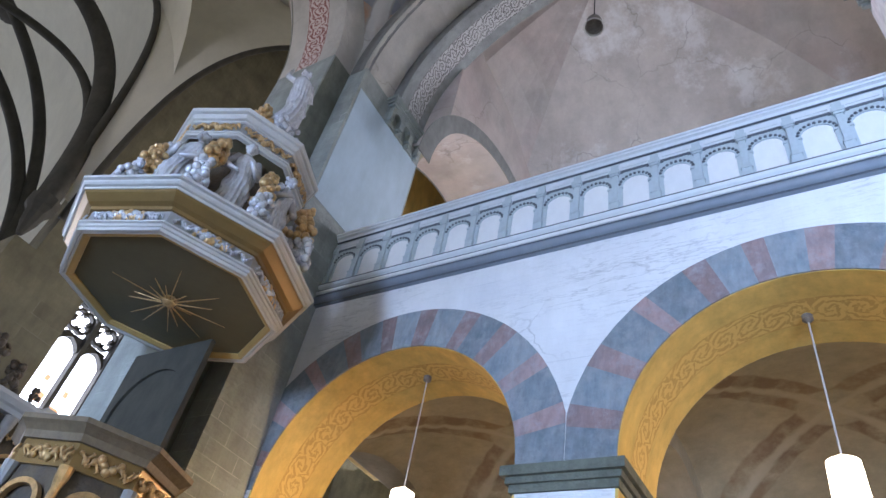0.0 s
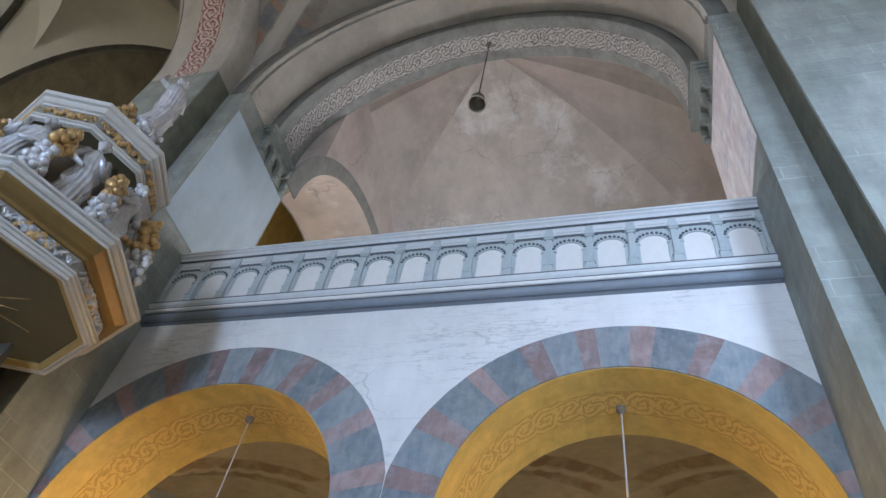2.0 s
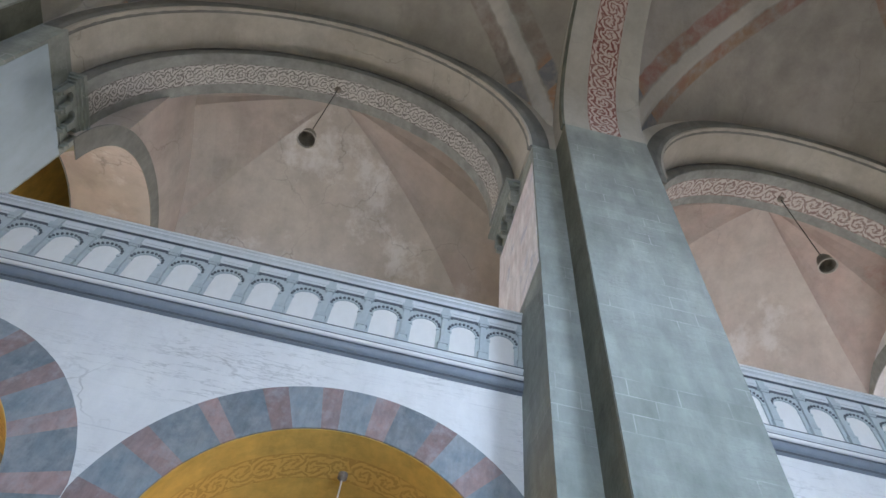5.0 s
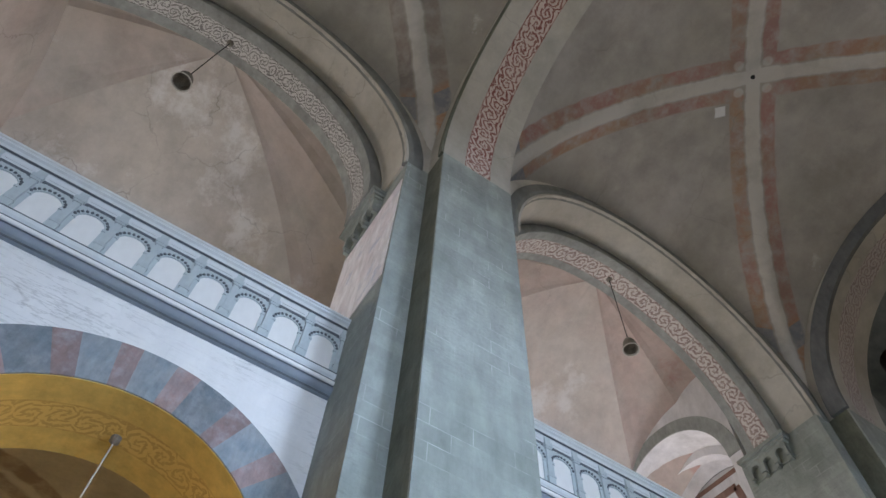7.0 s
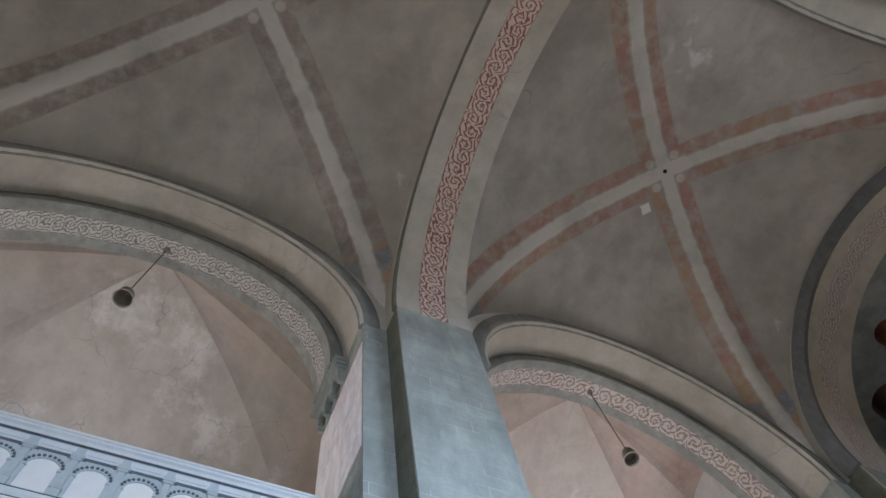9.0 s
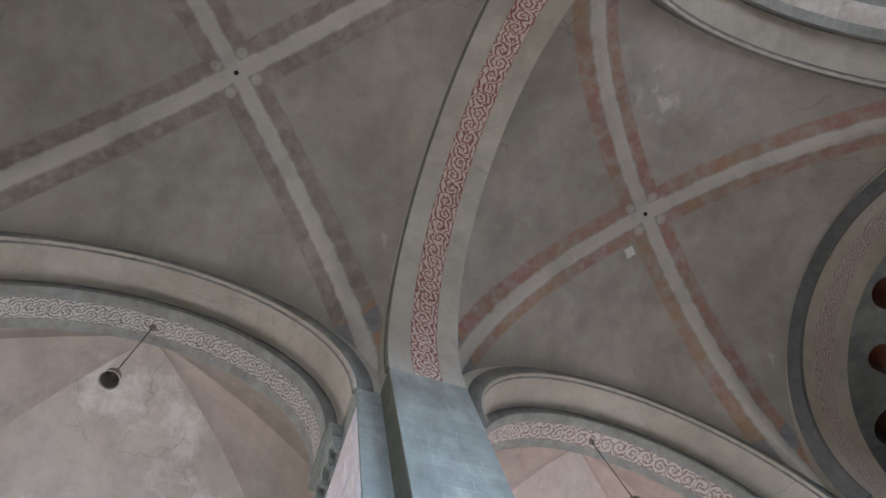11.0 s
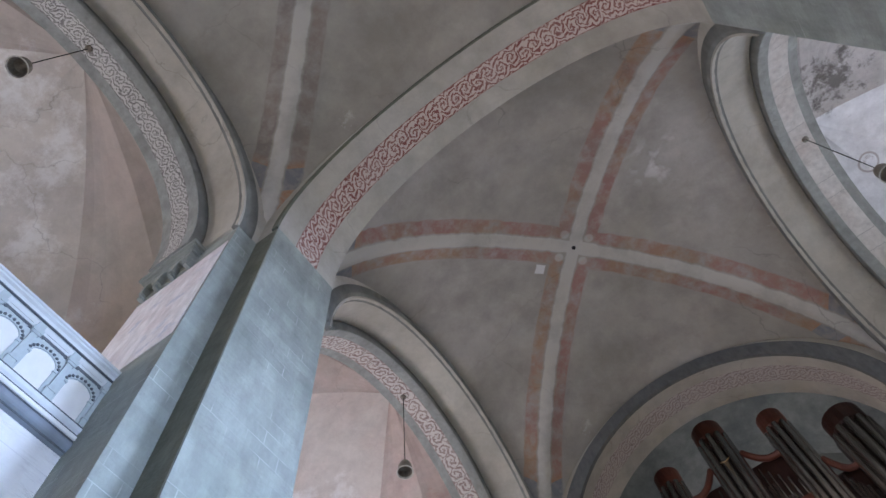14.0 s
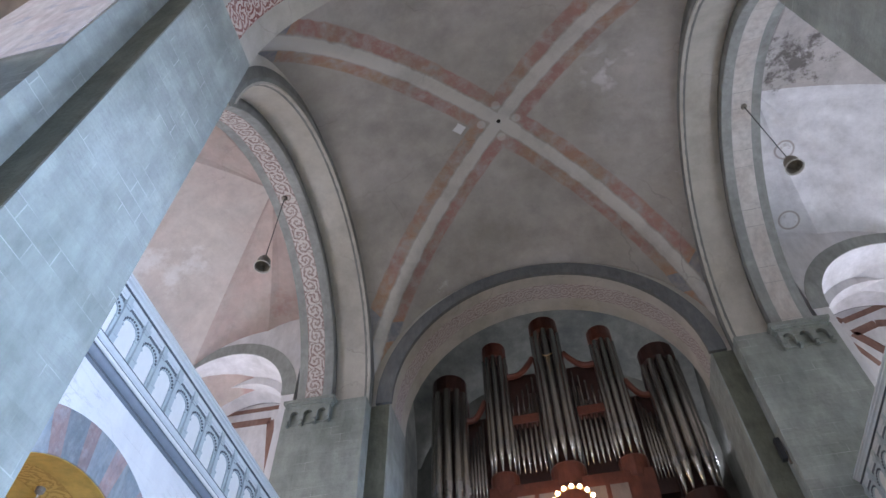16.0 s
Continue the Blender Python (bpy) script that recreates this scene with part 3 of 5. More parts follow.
for s, side in ((-1, "north"), (1, "south")):
    mp = side_map(s)
    # arcade wall below the gallery
    bm = bmesh.new()
    opens = [(cy + o, 4.26, 1.61) for cy in BAYS for o in (-2.05, 2.05)]
    arcade(bm, -7.9, 13.1, 0.0, 7.0, D_WALL, D_WALL + 1.03, opens, mp)
    structure("wall_arcade_" + side, bm, PLASTER, "white lime-washed arcade wall with round arches", "wall")
    # upper wall with the broad gallery arches
    bm = bmesh.new()
    arcade(bm, -7.9, 13.1, SPRING, 17.2, D_STEP, D_ORD, [(cy, SPRING, R_OUT) for cy in ARCHES], mp)
    structure("wall_gallery_" + side, bm, CREAM, "cream plastered wall over the gallery arches", "wall")
    bm = bmesh.new()
    arcade(bm, -7.9, 13.1, SPRING, 17.2, D_ORD, D_BACK, [(cy, SPRING, R_IN) for cy in ARCHES], mp)
    structure("wall_gallery_order_" + side, bm, GREYBAND, "inner order of the gallery arches, grey painted", "wall")
    # gallery floor, outer wall
    bm = bmesh.new()
    x0, x1 = sorted((XC + s * (D_WALL + 0.02), XC + s * 10.2))
    box(bm, x0, x1, -7.9, 13.1, 6.75, 7.0)
    structure("gallery_floor_" + side, bm, AISLE, "plastered gallery floor", "floor")
    bm = bmesh.new()
    x0, x1 = sorted((XC + s * 10.0, XC + s * 10.5))
    box(bm, x0, x1, -7.9, 13.1, 0, 17)
    structure("wall_outer_" + side, bm, AISLE, "plastered outer aisle wall", "wall")
    for py in PIERS:
        bm = bmesh.new()
        a, b = sorted((XC + s * D_STEP, XC + s * 5.94))
        box(bm, a, b, py - 1.055, py + 1.055, 0, SPRING)
        a, b = sorted((XC + s * D_PIER, XC + s * (D_STEP + 0.1)))
        box(bm, a, b, py - 0.66, py + 0.66, 0, SPRING)
        structure("pier_" + side, bm, STONE, "tall grey-green sandstone nave pier", "pier")
        # dark sheets on the step sides put the groove's shade into colour
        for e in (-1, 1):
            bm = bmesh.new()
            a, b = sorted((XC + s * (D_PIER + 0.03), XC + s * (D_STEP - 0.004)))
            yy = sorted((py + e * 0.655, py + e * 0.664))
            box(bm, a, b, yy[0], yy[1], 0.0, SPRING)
            structure("trim_pier_groove", bm, STONE_DARK_AND_SHADE, "dark sheet standing for the shade in the pier groove", "pier")

# cross arches of the nave
for k, py in enumerate(PIERS):
    bm = bmesh.new()
    w1 = py + 0.66 if k < 2 else 12.78
    ring(bm, 0, SPRING, R_CROSS, R_CROSS + 0.75, py - 0.66, w1, cross_map, 48)
    structure("cross_arch", bm, CREAM, "cream transverse arch with a painted scroll band", "arch")
# walls over the east and west arches
for name, a, b, top in (("wall_east_arch", -7.9, -7.3, 27), ("wall_west_arch", 12.2, 13.05, 18)):
    bm = bmesh.new()
    arcade(bm, -4.6, 4.6, SPRING, top, a, b, [(0, SPRING, R_CROSS + 0.3)], cross_map)
    structure(name, bm, VAULT, "plastered wall over the round arch", "wall")
for cy in BAYS:
    bm = bmesh.new()
    ball(bm, (XC, cy, SPRING + 4.53), 0.05, 1.0, 10)
    structure("trim_vault_hole", bm, RIBDARK, "small dark hole at the vault crown", "hole")
# grey rounded edge where the vaults meet the arches, pale bead and dark step of the inner order
for cy in ARCHES:
    for s in (-1, 1):
        mp = side_map(s)
        for name, prof, m, words in (
            ("trim_arch_roll", ((R_OUT + 0.32, D_STEP - 0.012), (R_OUT + 0.13, D_STEP - 0.014), (R_OUT + 0.12, D_STEP - 0.035), (R_OUT + 0.10, D_STEP - 0.014), (R_OUT + 0.05, D_STEP - 0.008), (R_OUT + 0.012, D_STEP + 0.03), (R_OUT - 0.012, D_STEP + 0.085), (R_OUT - 0.012, D_STEP + 0.11), (R_OUT + 0.05, D_STEP + 0.11), (R_OUT + 0.32, D_STEP + 0.03)), DARKBAND, "dark grey rounded edge round the gallery arch"),
            ("trim_arch_joint", ((R_OUT + 0.01, D_ORD - 0.016), (R_IN + 0.012, D_ORD - 0.016), (R_IN + 0.012, D_ORD + 0.01), (R_OUT + 0.01, D_ORD + 0.01)), DARKBAND, "dark grey step between the orders of the gallery arch"),
            ("trim_arch_bead", ((R_OUT + 0.005, D_ORD - 0.05), (R_OUT - 0.014, D_ORD - 0.045), (R_OUT - 0.016, D_ORD - 0.03), (R_OUT + 0.005, D_ORD - 0.022)), CREAM, "thin pale bead along the gallery arch"),
        ):
            bm = bmesh.new()
            swept(bm, cy, SPRING, prof, mp)
            structure(name, bm, m, words, "trim", True)
bm = bmesh.new()
ring(bm, 0, SPRING, R_CROSS - 0.03, R_CROSS + 0.34, 11.40, 11.50, cross_map, 56)
structure("trim_west_arch", bm, mat("dark_grey_paint", (0.13, 0.14, 0.14), 0.9, (0.2, 0.2, 0.2), 2), "dark grey painted band round the west arch", "trim")
# dark rings paint in the shadow line between vault and cross arch
bm = bmesh.new()
for py in PIERS[:2]:
    ring(bm, 0, SPRING, R_CROSS + 0.004, R_CROSS + 0.12, py - 0.70, py - 0.655, cross_map, 56)
structure("trim_cross_arch", bm, STONE_DARK_AND_SHADE, "thin dark ring painting the shadow line along the transverse arches", "trim")

# painted scroll bands on the soffits
for k, py in enumerate(PIERS):
    bm = bmesh.new()
    w0, w1 = (py - 0.25, py + 0.25) if k < 2 else (11.84, 12.34)
    strip(bm, 0, SPRING, R_CROSS - 0.004, w0, w1, cross_map)
    structure("trim_scroll_band", bm, SCROLL_RED if k < 2 else SCROLL_WEST, "painted scrollwork band on the arch soffit", "painting")
for s in (-1, 1):
    for k, cy in enumerate(ARCHES):
        bm = bmesh.new()
        strip(bm, cy, SPRING, R_IN - 0.004, D_ORD + 0.21, D_ORD + 0.63, side_map(s))
        structure("trim_gallery_scroll", bm, MARBLED if s > 0 else (SCROLL_GREY, SCROLL_ROSE)[k], "painted scrollwork band on the gallery arch soffit", "painting")

# ground arches: ochre linings, scroll bands, imposts
for s in (-1, 1):
    mp = side_map(s)
    for cy in BAYS:
        for o in (-2.05, 2.05):
            bm = bmesh.new()
            ring(bm, cy + o, 4.26, 1.585, 1.612, D_WALL + 0.006, D_WALL + 1.06, mp, 40)
            for e in (-1, 1):
                q = sorted((XC + s * (D_WALL + 0.006), XC + s * (D_WALL + 1.06)))
                yy = sorted((cy + o + e * 1.585, cy + o + e * 1.612))
                box(bm, q[0], q[1], yy[0], yy[1], 0, 4.26)
            structure("trim_arch_lining", bm, OCHRE, "ochre painted arch soffit", "arch")
            bm = bmesh.new()
            strip(bm, cy + o, 4.26, 1.581, D_WALL + 0.34, D_WALL + 0.72, mp, 40)
            structure("trim_ochre_scroll", bm, SCROLL_OCHRE, "brown scrollwork painted on the ochre soffit", "painting")
        bm = bmesh.new()
        for j, (gr, z0, z1) in enumerate(((0.03, 4.02, 4.09), (0.06, 4.09, 4.15), (0.10, 4.15, 4.24))):
            q = sorted((XC + s * (D_WALL - gr), XC + s * (D_WALL + 1.03 + gr)))
            box(bm, q[0], q[1], cy - 0.455 - gr, cy + 0.455 + gr, z0, z1)
        structure("trim_impost", bm, STONE_DARK_AND_SHADE, "dark moulded stone impost between the arches", "trim")

# aisle vaults
for s in (-1, 1):
    for cy in BAYS:
        for o in (-2.05, 2.05):
            bm = bmesh.new()
            groin(bm, 2.06, 2.05, 4.3, 2.05, 1.75, 1.75, 14)
            ob = structure("ceiling_aisle", bm, AISLE_BANDED, "ochre aisle groin vault with brown painted bands", "vault", True)
            ob.location = (XC + s * (D_WALL + 1.03 + 2.06), cy + o, 0)
        bm = bmesh.new()
        arcade(bm, D_WALL + 1.0, 10.1, 0, 7, cy - 0.25, cy + 0.25, [(D_WALL + 1.03 + 2.06, 4.26, 1.6)], (lambda u, w, v, s=s: (XC + s * u, w, v)), 24)
        structure("aisle_cross_arch", bm, AISLE, "ochre plastered arch across the aisle", "arch")
    bm = bmesh.new()
    q = sorted((XC + s * (D_WALL + 0.9), XC + s * 10.4))
    box(bm, q[0], q[1], 13.094, 13.6, 0, 17)
    structure("wall_aisle_end", bm, SOUTH_VAULT, "plastered end wall of aisle and gallery", "wall")

# gallery vaults: faceted half domes that spring from the arch crown
CREASES = [radians(a) for a in (-92, -74, -38, 3, 43, 66, 92)]


def half_dome(bm, s, cy, n=14, m=5):
    x0, top, low = XC + s * (D_BACK - 0.06), SPRING + 3.72, 9.2
    span = top - low
    grid = []
    for c0, c1 in zip(CREASES, CREASES[1:]):
        for j in range(m):
            grid.append((c0, c1, j / m))
    grid.append((CREASES[-2], CREASES[-1], 1.0))
    rows = []
    for c0, c1, f in grid:
        row = []
        for i in range(n + 1):
            g = math.sin(math.pi / 2 * i / n)
            qs = [g * min(1.0, 4.75 / (7.4 * max(abs(math.sin(c)), 0.01))) for c in (c0, c1)]
            ends = [(k * 6.2 * math.cos(c), k * 7.4 * math.sin(c)) for k, c in zip(qs, (c0, c1))]
            px = ends[0][0] * (1 - f) + ends[1][0] * f
            py = ends[0][1] * (1 - f) + ends[1][1] * f
            q = qs[0] * (1 - f) + qs[1] * f
            z = low + span * math.sqrt(max(0.0, 1 - q * q)) + 1.3 * f * (1 - f) * q
            row.append(bm.verts.new((x0 + s * px, cy + py, z)))
        rows.append(row)
    for j, (a, b) in enumerate(zip(rows, rows[1:])):
        for i in range(n):
            # chosen webs take the second, paler tone, which sets off the creases
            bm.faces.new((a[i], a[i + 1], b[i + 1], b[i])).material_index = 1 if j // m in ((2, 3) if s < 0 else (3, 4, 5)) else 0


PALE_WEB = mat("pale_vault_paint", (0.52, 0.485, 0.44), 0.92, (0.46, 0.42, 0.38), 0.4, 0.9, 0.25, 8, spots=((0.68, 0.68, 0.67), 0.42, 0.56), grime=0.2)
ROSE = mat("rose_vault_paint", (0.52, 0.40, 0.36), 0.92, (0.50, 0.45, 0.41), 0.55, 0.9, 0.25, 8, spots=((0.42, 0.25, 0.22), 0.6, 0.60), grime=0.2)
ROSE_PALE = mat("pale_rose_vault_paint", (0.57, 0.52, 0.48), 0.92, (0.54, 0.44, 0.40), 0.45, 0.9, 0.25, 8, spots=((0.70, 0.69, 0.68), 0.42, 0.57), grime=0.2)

for m in (ROSE, ROSE_PALE, PALE_WEB):
    cracked(m, 0.5, 0.5, 0.46, 0.22)


def stained(name, color, second):
    """White gallery paint with a branching sooty stain and two painted medallions."""
    m = mat(name, color, 0.9, second, 0.5, 0.7, 0.2, 8)
    nt = m.node_tree
    op, blend = links(nt)
    co = nt.nodes.new("ShaderNodeTexCoord")

    def away(place):
        far = nt.nodes.new("ShaderNodeVectorMath")
        far.operation = "DISTANCE"
        far.inputs[1].default_value = place
        nt.links.new(co.outputs["Object"], far.inputs[0])
        return far.outputs["Value"]

    vein = nt.nodes.new("ShaderNodeTexNoise")
    vein.inputs["Scale"].default_value, vein.inputs["Detail"].default_value, vein.inputs["Roughness"].default_value = 3.2, 9, 0.78
    nt.links.new(co.outputs["Object"], vein.inputs["Vector"])
    mask = op("MULTIPLY", op("SUBTRACT", op("ADD", vein.outputs["Fac"], op("MULTIPLY", op("SUBTRACT", 1.0, away(STAIN_PLACE)), 0.24)), 0.60), 9.0, True)
    base = nt.nodes["Principled BSDF"].inputs["Base Color"]
    col = blend(op("MULTIPLY", mask, 0.85), base.links[0].from_socket, (0.11, 0.10, 0.09))
    for place, size in MEDALLIONS:
        d = away(place)
        line = op("MULTIPLY", op("SUBTRACT", 0.030, op("ABSOLUTE", op("SUBTRACT", d, size))), 60, True)
        inner = op("MULTIPLY", op("LESS_THAN", d, size * 0.72), op("MULTIPLY", op("SUBTRACT", vein.outputs["Fac"], 0.52), 9.0, True))
        col = blend(op("MULTIPLY", op("MAXIMUM", line, inner), 0.6), col, (0.25, 0.20, 0.16))
    nt.links.new(col, base)
    return m


STAIN_PLACE = (6.2, 6.9, 15.25)
MEDALLIONS = (((6.22, 10.81, 14.73), 0.22), ((6.16, 9.09, 15.18), 0.21))
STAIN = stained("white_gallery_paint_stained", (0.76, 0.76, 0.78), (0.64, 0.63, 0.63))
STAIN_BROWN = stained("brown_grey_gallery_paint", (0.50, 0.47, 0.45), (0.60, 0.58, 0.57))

for s in (-1, 1):
    for k, cy in enumerate(ARCHES):
        bm = bmesh.new()
        half_dome(bm, s, cy)
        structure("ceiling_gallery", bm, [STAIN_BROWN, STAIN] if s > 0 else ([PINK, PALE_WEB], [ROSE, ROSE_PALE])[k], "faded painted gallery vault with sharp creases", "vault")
    # cross walls of the galleries: from y to y, arch centre, springing, radius, place of the inner ring
    for y0, y1, c, cz, r, c2, cz2, r2, back in ((-6.7, -5.1, 7.80, 10.20, 2.42, 7.95, 11.1, 2.05, -6.25), (2.395, 2.835, 7.55, 12.05, 1.62, 7.55, 12.05, 1.62, 2.6), (11.115, 13.09, 7.80, 12.04, 1.69, 7.8, 12.04, 1.69, 12.2)):
        mp = (lambda u, w, v, s=s: (XC + s * u, w, v))
        bm = bmesh.new()
        arcade(bm, 5.62 if y0 < 0 else 5.80, 10.1, 7.0, 16.0, y0, y1, [(c, cz, r)], mp, 32)
        structure("gallery_cross_wall", bm, SOUTH_VAULT if s > 0 or y0 > 9 else PINK, "plastered wall with a round arch across the gallery", "wall")
        bm = bmesh.new()
        for w0 in (y0 - 0.015, y1 - 0.005):
            ring(bm, c, cz, r - 0.02, r + 0.33, w0, w0 + 0.02, mp, 36)
        structure("trim_gallery_arch", bm, DARKBAND if s < 0 and y0 < 0 else GREYBAND, "grey painted band round the gallery cross arch", "trim")
        bm = bmesh.new()
        ring(bm, c2, cz2, r2 - 0.22, max(r2, r) + 0.005, back - 0.16, back + 0.16, mp, 36)
        structure("trim_gallery_inner_arch", bm, OLIVECREAM if y0 < 9 else SOUTH_VAULT, "pale inner arch ring across the gallery", "trim")
    # brown painted frames on the west end wall of the gallery
    for wide, dots in ((0.13, ((6.75, 13.40), (7.15, 13.50), (9.6, 13.52))), (0.20, ((6.95, 10.4), (7.38, 13.08), (9.6, 13.12))), (0.16, ((6.85, 10.0), (7.10, 12.7)))) if s < 0 else (
            (0.16, ((6.85, 13.72), (7.25, 13.34), (8.3, 13.66), (9.3, 13.3))), (0.22, ((7.9, 13.12), (7.30, 12.92), (7.9, 11.9), (8.6, 13.0), (7.9, 13.12))), (0.12, ((6.9, 13.2), (7.4, 11.9)))):
        bm = bmesh.new()
        for (ua, za), (ub, zb) in zip(dots, dots[1:]):
            ln = math.hypot(ub - ua, zb - za)
            ou, oz = -(zb - za) / ln * wide / 2, (ub - ua) / ln * wide / 2
            rim = ((ua + ou, za + oz), (ub + ou, zb + oz), (ub - ou, zb - oz), (ua - ou, za - oz))
            v = [bm.verts.new((XC + s * u, y, z)) for y in (13.084, 13.0935) for u, z in rim]
            for q in ((0, 1, 2, 3), (7, 6, 5, 4), (0, 4, 5, 1), (1, 5, 6, 2), (2, 6, 7, 3), (3, 7, 4, 0)):
                bm.faces.new([v[i] for i in q])
        structure("trim_painted_frame", bm, BROWNLINE, "red-brown painted frame on the white gallery end wall", "painting")

# imposts of the gallery arches: a moulded slab over three small round niches
for s in (-1, 1):
    for cy in BAYS:
        for e in (-1, 1):
            y0 = cy + e * HALF
            bm = bmesh.new()

            def block(d0, d1, out, z0, z1):
                q, yy = sorted((XC + s * d0, XC + s * d1)), sorted((y0 + e * 0.02, y0 - e * out))
                box(bm, q[0], q[1], yy[0], yy[1], z0, z1)

            block(4.68, 5.87, 0.24, 11.52, 11.60)
            block(4.72, 5.83, 0.20, 11.47, 11.52)
            block(4.76, 5.80, 0.16, 11.42, 11.47)
            block(4.78, 5.78, 0.03, 11.06, 11.42)
            arcade(bm, 4.80, 5.77, 11.10, 11.42, y0 - e * 0.14, y0 - e * 0.02, [(4.97, 11.25, 0.10), (5.285, 11.25, 0.10), (5.60, 11.25, 0.10)], (lambda u, w, v: (XC + s * u, w, v)), 12)
            for k in range(4):
                d = 4.80 + k * 0.313
                block(d, d + 0.06, 0.11, 11.02, 11.10)
            structure("trim_gallery_impost", bm, STONE, "carved stone impost with three small round niches", "trim")

# faded wall painting on the pier reveals
# smooth plaster whose colour also carries the blue daylight falling on the reveal
REVEAL = mat("blue_lit_plaster", (0.42, 0.53, 0.60), 0.85, (0.36, 0.45, 0.50), 0.9, 0.7, 0.15, 10, grime=0.1)
PAINTING = mat("faded_wall_painting", (0.82, 0.82, 0.86), 0.9, (0.66, 0.56, 0.60), 1.6, 0.6, 0.1, 20, spots=((0.45, 0.5, 0.62), 2.5, 0.56))
for s in (-1, 1):
    bm = bmesh.new()
    q = sorted((XC + s * 4.06, XC + s * 5.90))
    box(bm, q[0], q[1], 1.552, 1.562, 8.3, 11.02)
    structure("trim_wall_painting", bm, PAINTING, "faded pink and blue wall painting on the pier reveal", "painting")
    bm = bmesh.new()
    box(bm, q[0], q[1], -5.862, -5.852, 8.3, 11.03)
    structure("trim_reveal_plaster", bm, REVEAL, "smooth plaster on the pier reveal, blue daylight put into its colour", "wall")


# ---- the space east of the nave ----
EASTSTONE = coursed(mat("mottled_ashlar", (0.21, 0.195, 0.125), 0.9, (0.13, 0.12, 0.08), 1.0, 0.9, 0.5, 12), (0.33, 0.32, 0.26), 0.7, 0.32, 0.4, 1.0)
RIBSTONE = mat("dark_rib_stone", (0.05, 0.05, 0.04), 0.8, (0.08, 0.075, 0.06), 2.0, 0.7, 0.2, 20)
WEB = mat("pale_vault_web", (0.74, 0.73, 0.63), 0.92, (0.66, 0.65, 0.55), 0.4, 0.6, 0.15, 8, grime=0.1)
SPR = Vector((-3.39, -12.9, 9.98))      # springing of the choir ribs


def arc_x(h):
    return -3.85 - 2.26 * (h / 10.35) ** 2.9


bm = bmesh.new()
box(bm, -14, -6.5, -13.6, -13.0, 0, 6.2)
box(bm, -14, -6.42, -13.6, -13.0, 6.1, 9.2)
box(bm, -6.5, -3.39, -13.6, -13.0, 0, 3.0)
box(bm, -5.2, -3.39, -13.6, -13.0, 3.0, 9.1)
rows = []
for i in range(25):
    h = 14.0 * i / 24
    z = SPR.z - 0.9 + h if i == 0 else SPR.z + h
    rows.append([bm.verts.new((x, y, z)) for x, y in ((arc_x(h), -13.0), (-14, -13.0), (-14, -13.6), (arc_x(h), -13.6))])
for p, q in zip(rows, rows[1:]):
    for k in range(4):
        bm.faces.new((p[k], p[(k + 1) % 4], q[(k + 1) % 4], q[k]))
structure("wall_east", bm, EASTSTONE, "dark mottled ashlar wall with a traceried window", "wall")
bm = bmesh.new()
box(bm, 3.1, 14, -13.6, -13.0, 0, 24)
for x0, x1, y0, y1 in ((-14.4, -14, -13.6, -7), (14, 14.4, -13.6, -7)):
    box(bm, x0, x1, y0, y1, 0, 24)
box(bm, -14, -10.2, -8.0, -7.5, 0, 24)
box(bm, -10.3, -4.6, -8.02, -7.92, 17.2, 24)
box(bm, 4.3, 14, -8.02, -7.92, 17.2, 24)
box(bm, 10.0, 14, -8.0, -7.5, 0, 24)
structure("wall_transept", bm, EASTSTONE, "ashlar side walls of the eastern bay", "wall")
# pale web above the wall arch
bm = bmesh.new()
fill = []
for i in range(33):
    h = 13.9 * i / 32
    f = 1 - (1 - min(h, 10.48) / 10.52) ** 0.25     # the web ends on the first rib
    fill.append([bm.verts.new(q) for q in ((arc_x(h), -13.03, SPR.z + h), (SPR.x + 5.81 * f ** 2.04, SPR.y - 5.1 * f - 0.03, SPR.z + h))])
for p, q in zip(fill[1:], fill[2:]):
    bm.faces.new((p[0], p[1], q[1], q[0]))
structure("ceiling_transept_web", bm, WEB, "pale plastered vault web rising from the wall arch", "vault", True)
# choir: pale pointed barrel with dark ribs meeting at a boss
bm = bmesh.new()
grid = []
for i in range(33):
    a = math.pi * i / 32
    x, z = XC - 4.3 * math.cos(a), 9.6 + 11.2 * math.sin(a) ** 0.85
    grid.append([bm.verts.new((x, y, z)) for y in (-13.3, -16, -19, -22, -25, -28)])
for p, q in zip(grid, grid[1:]):
    for k in range(5):
        bm.faces.new((p[k], p[k + 1], q[k + 1], q[k]))
structure("ceiling_choir", bm, WEB, "pale plastered choir vault", "vault", True)
bm = bmesh.new()
box(bm, XC - 4.8, XC - 4.3, -28, -13.6, 0, 9.7)
box(bm, XC + 4.3, XC + 4.8, -28, -13.6, 0, 9.7)
box(bm, XC - 4.8, XC + 4.8, -28.4, -28, 0, 21)
structure("wall_choir", bm, EASTSTONE, "ashlar choir walls", "wall")
SPR2 = Vector((-4.0, -15.0, 8.6))
BOSS = Vector((-0.87, -20.05, 19.0))


def rib(a, b, lift, r, bow=1.0, upto=1.0, n=26):
    """A vault rib from a towards b, steep at first, bowed in plan."""
    pts = []
    for i in range(n + 1):
        f = upto * i / n
        pts.append((a.x + (b.x - a.x) * f ** bow, a.y + (b.y - a.y) * f, a.z + (b.z - a.z) * (1 - (1 - f) ** lift)))
    bm = bmesh.new()
    tube(bm, pts, r, 8)
    structure("vault_rib", bm, RIBSTONE, "dark moulded stone vault rib", "rib", True)


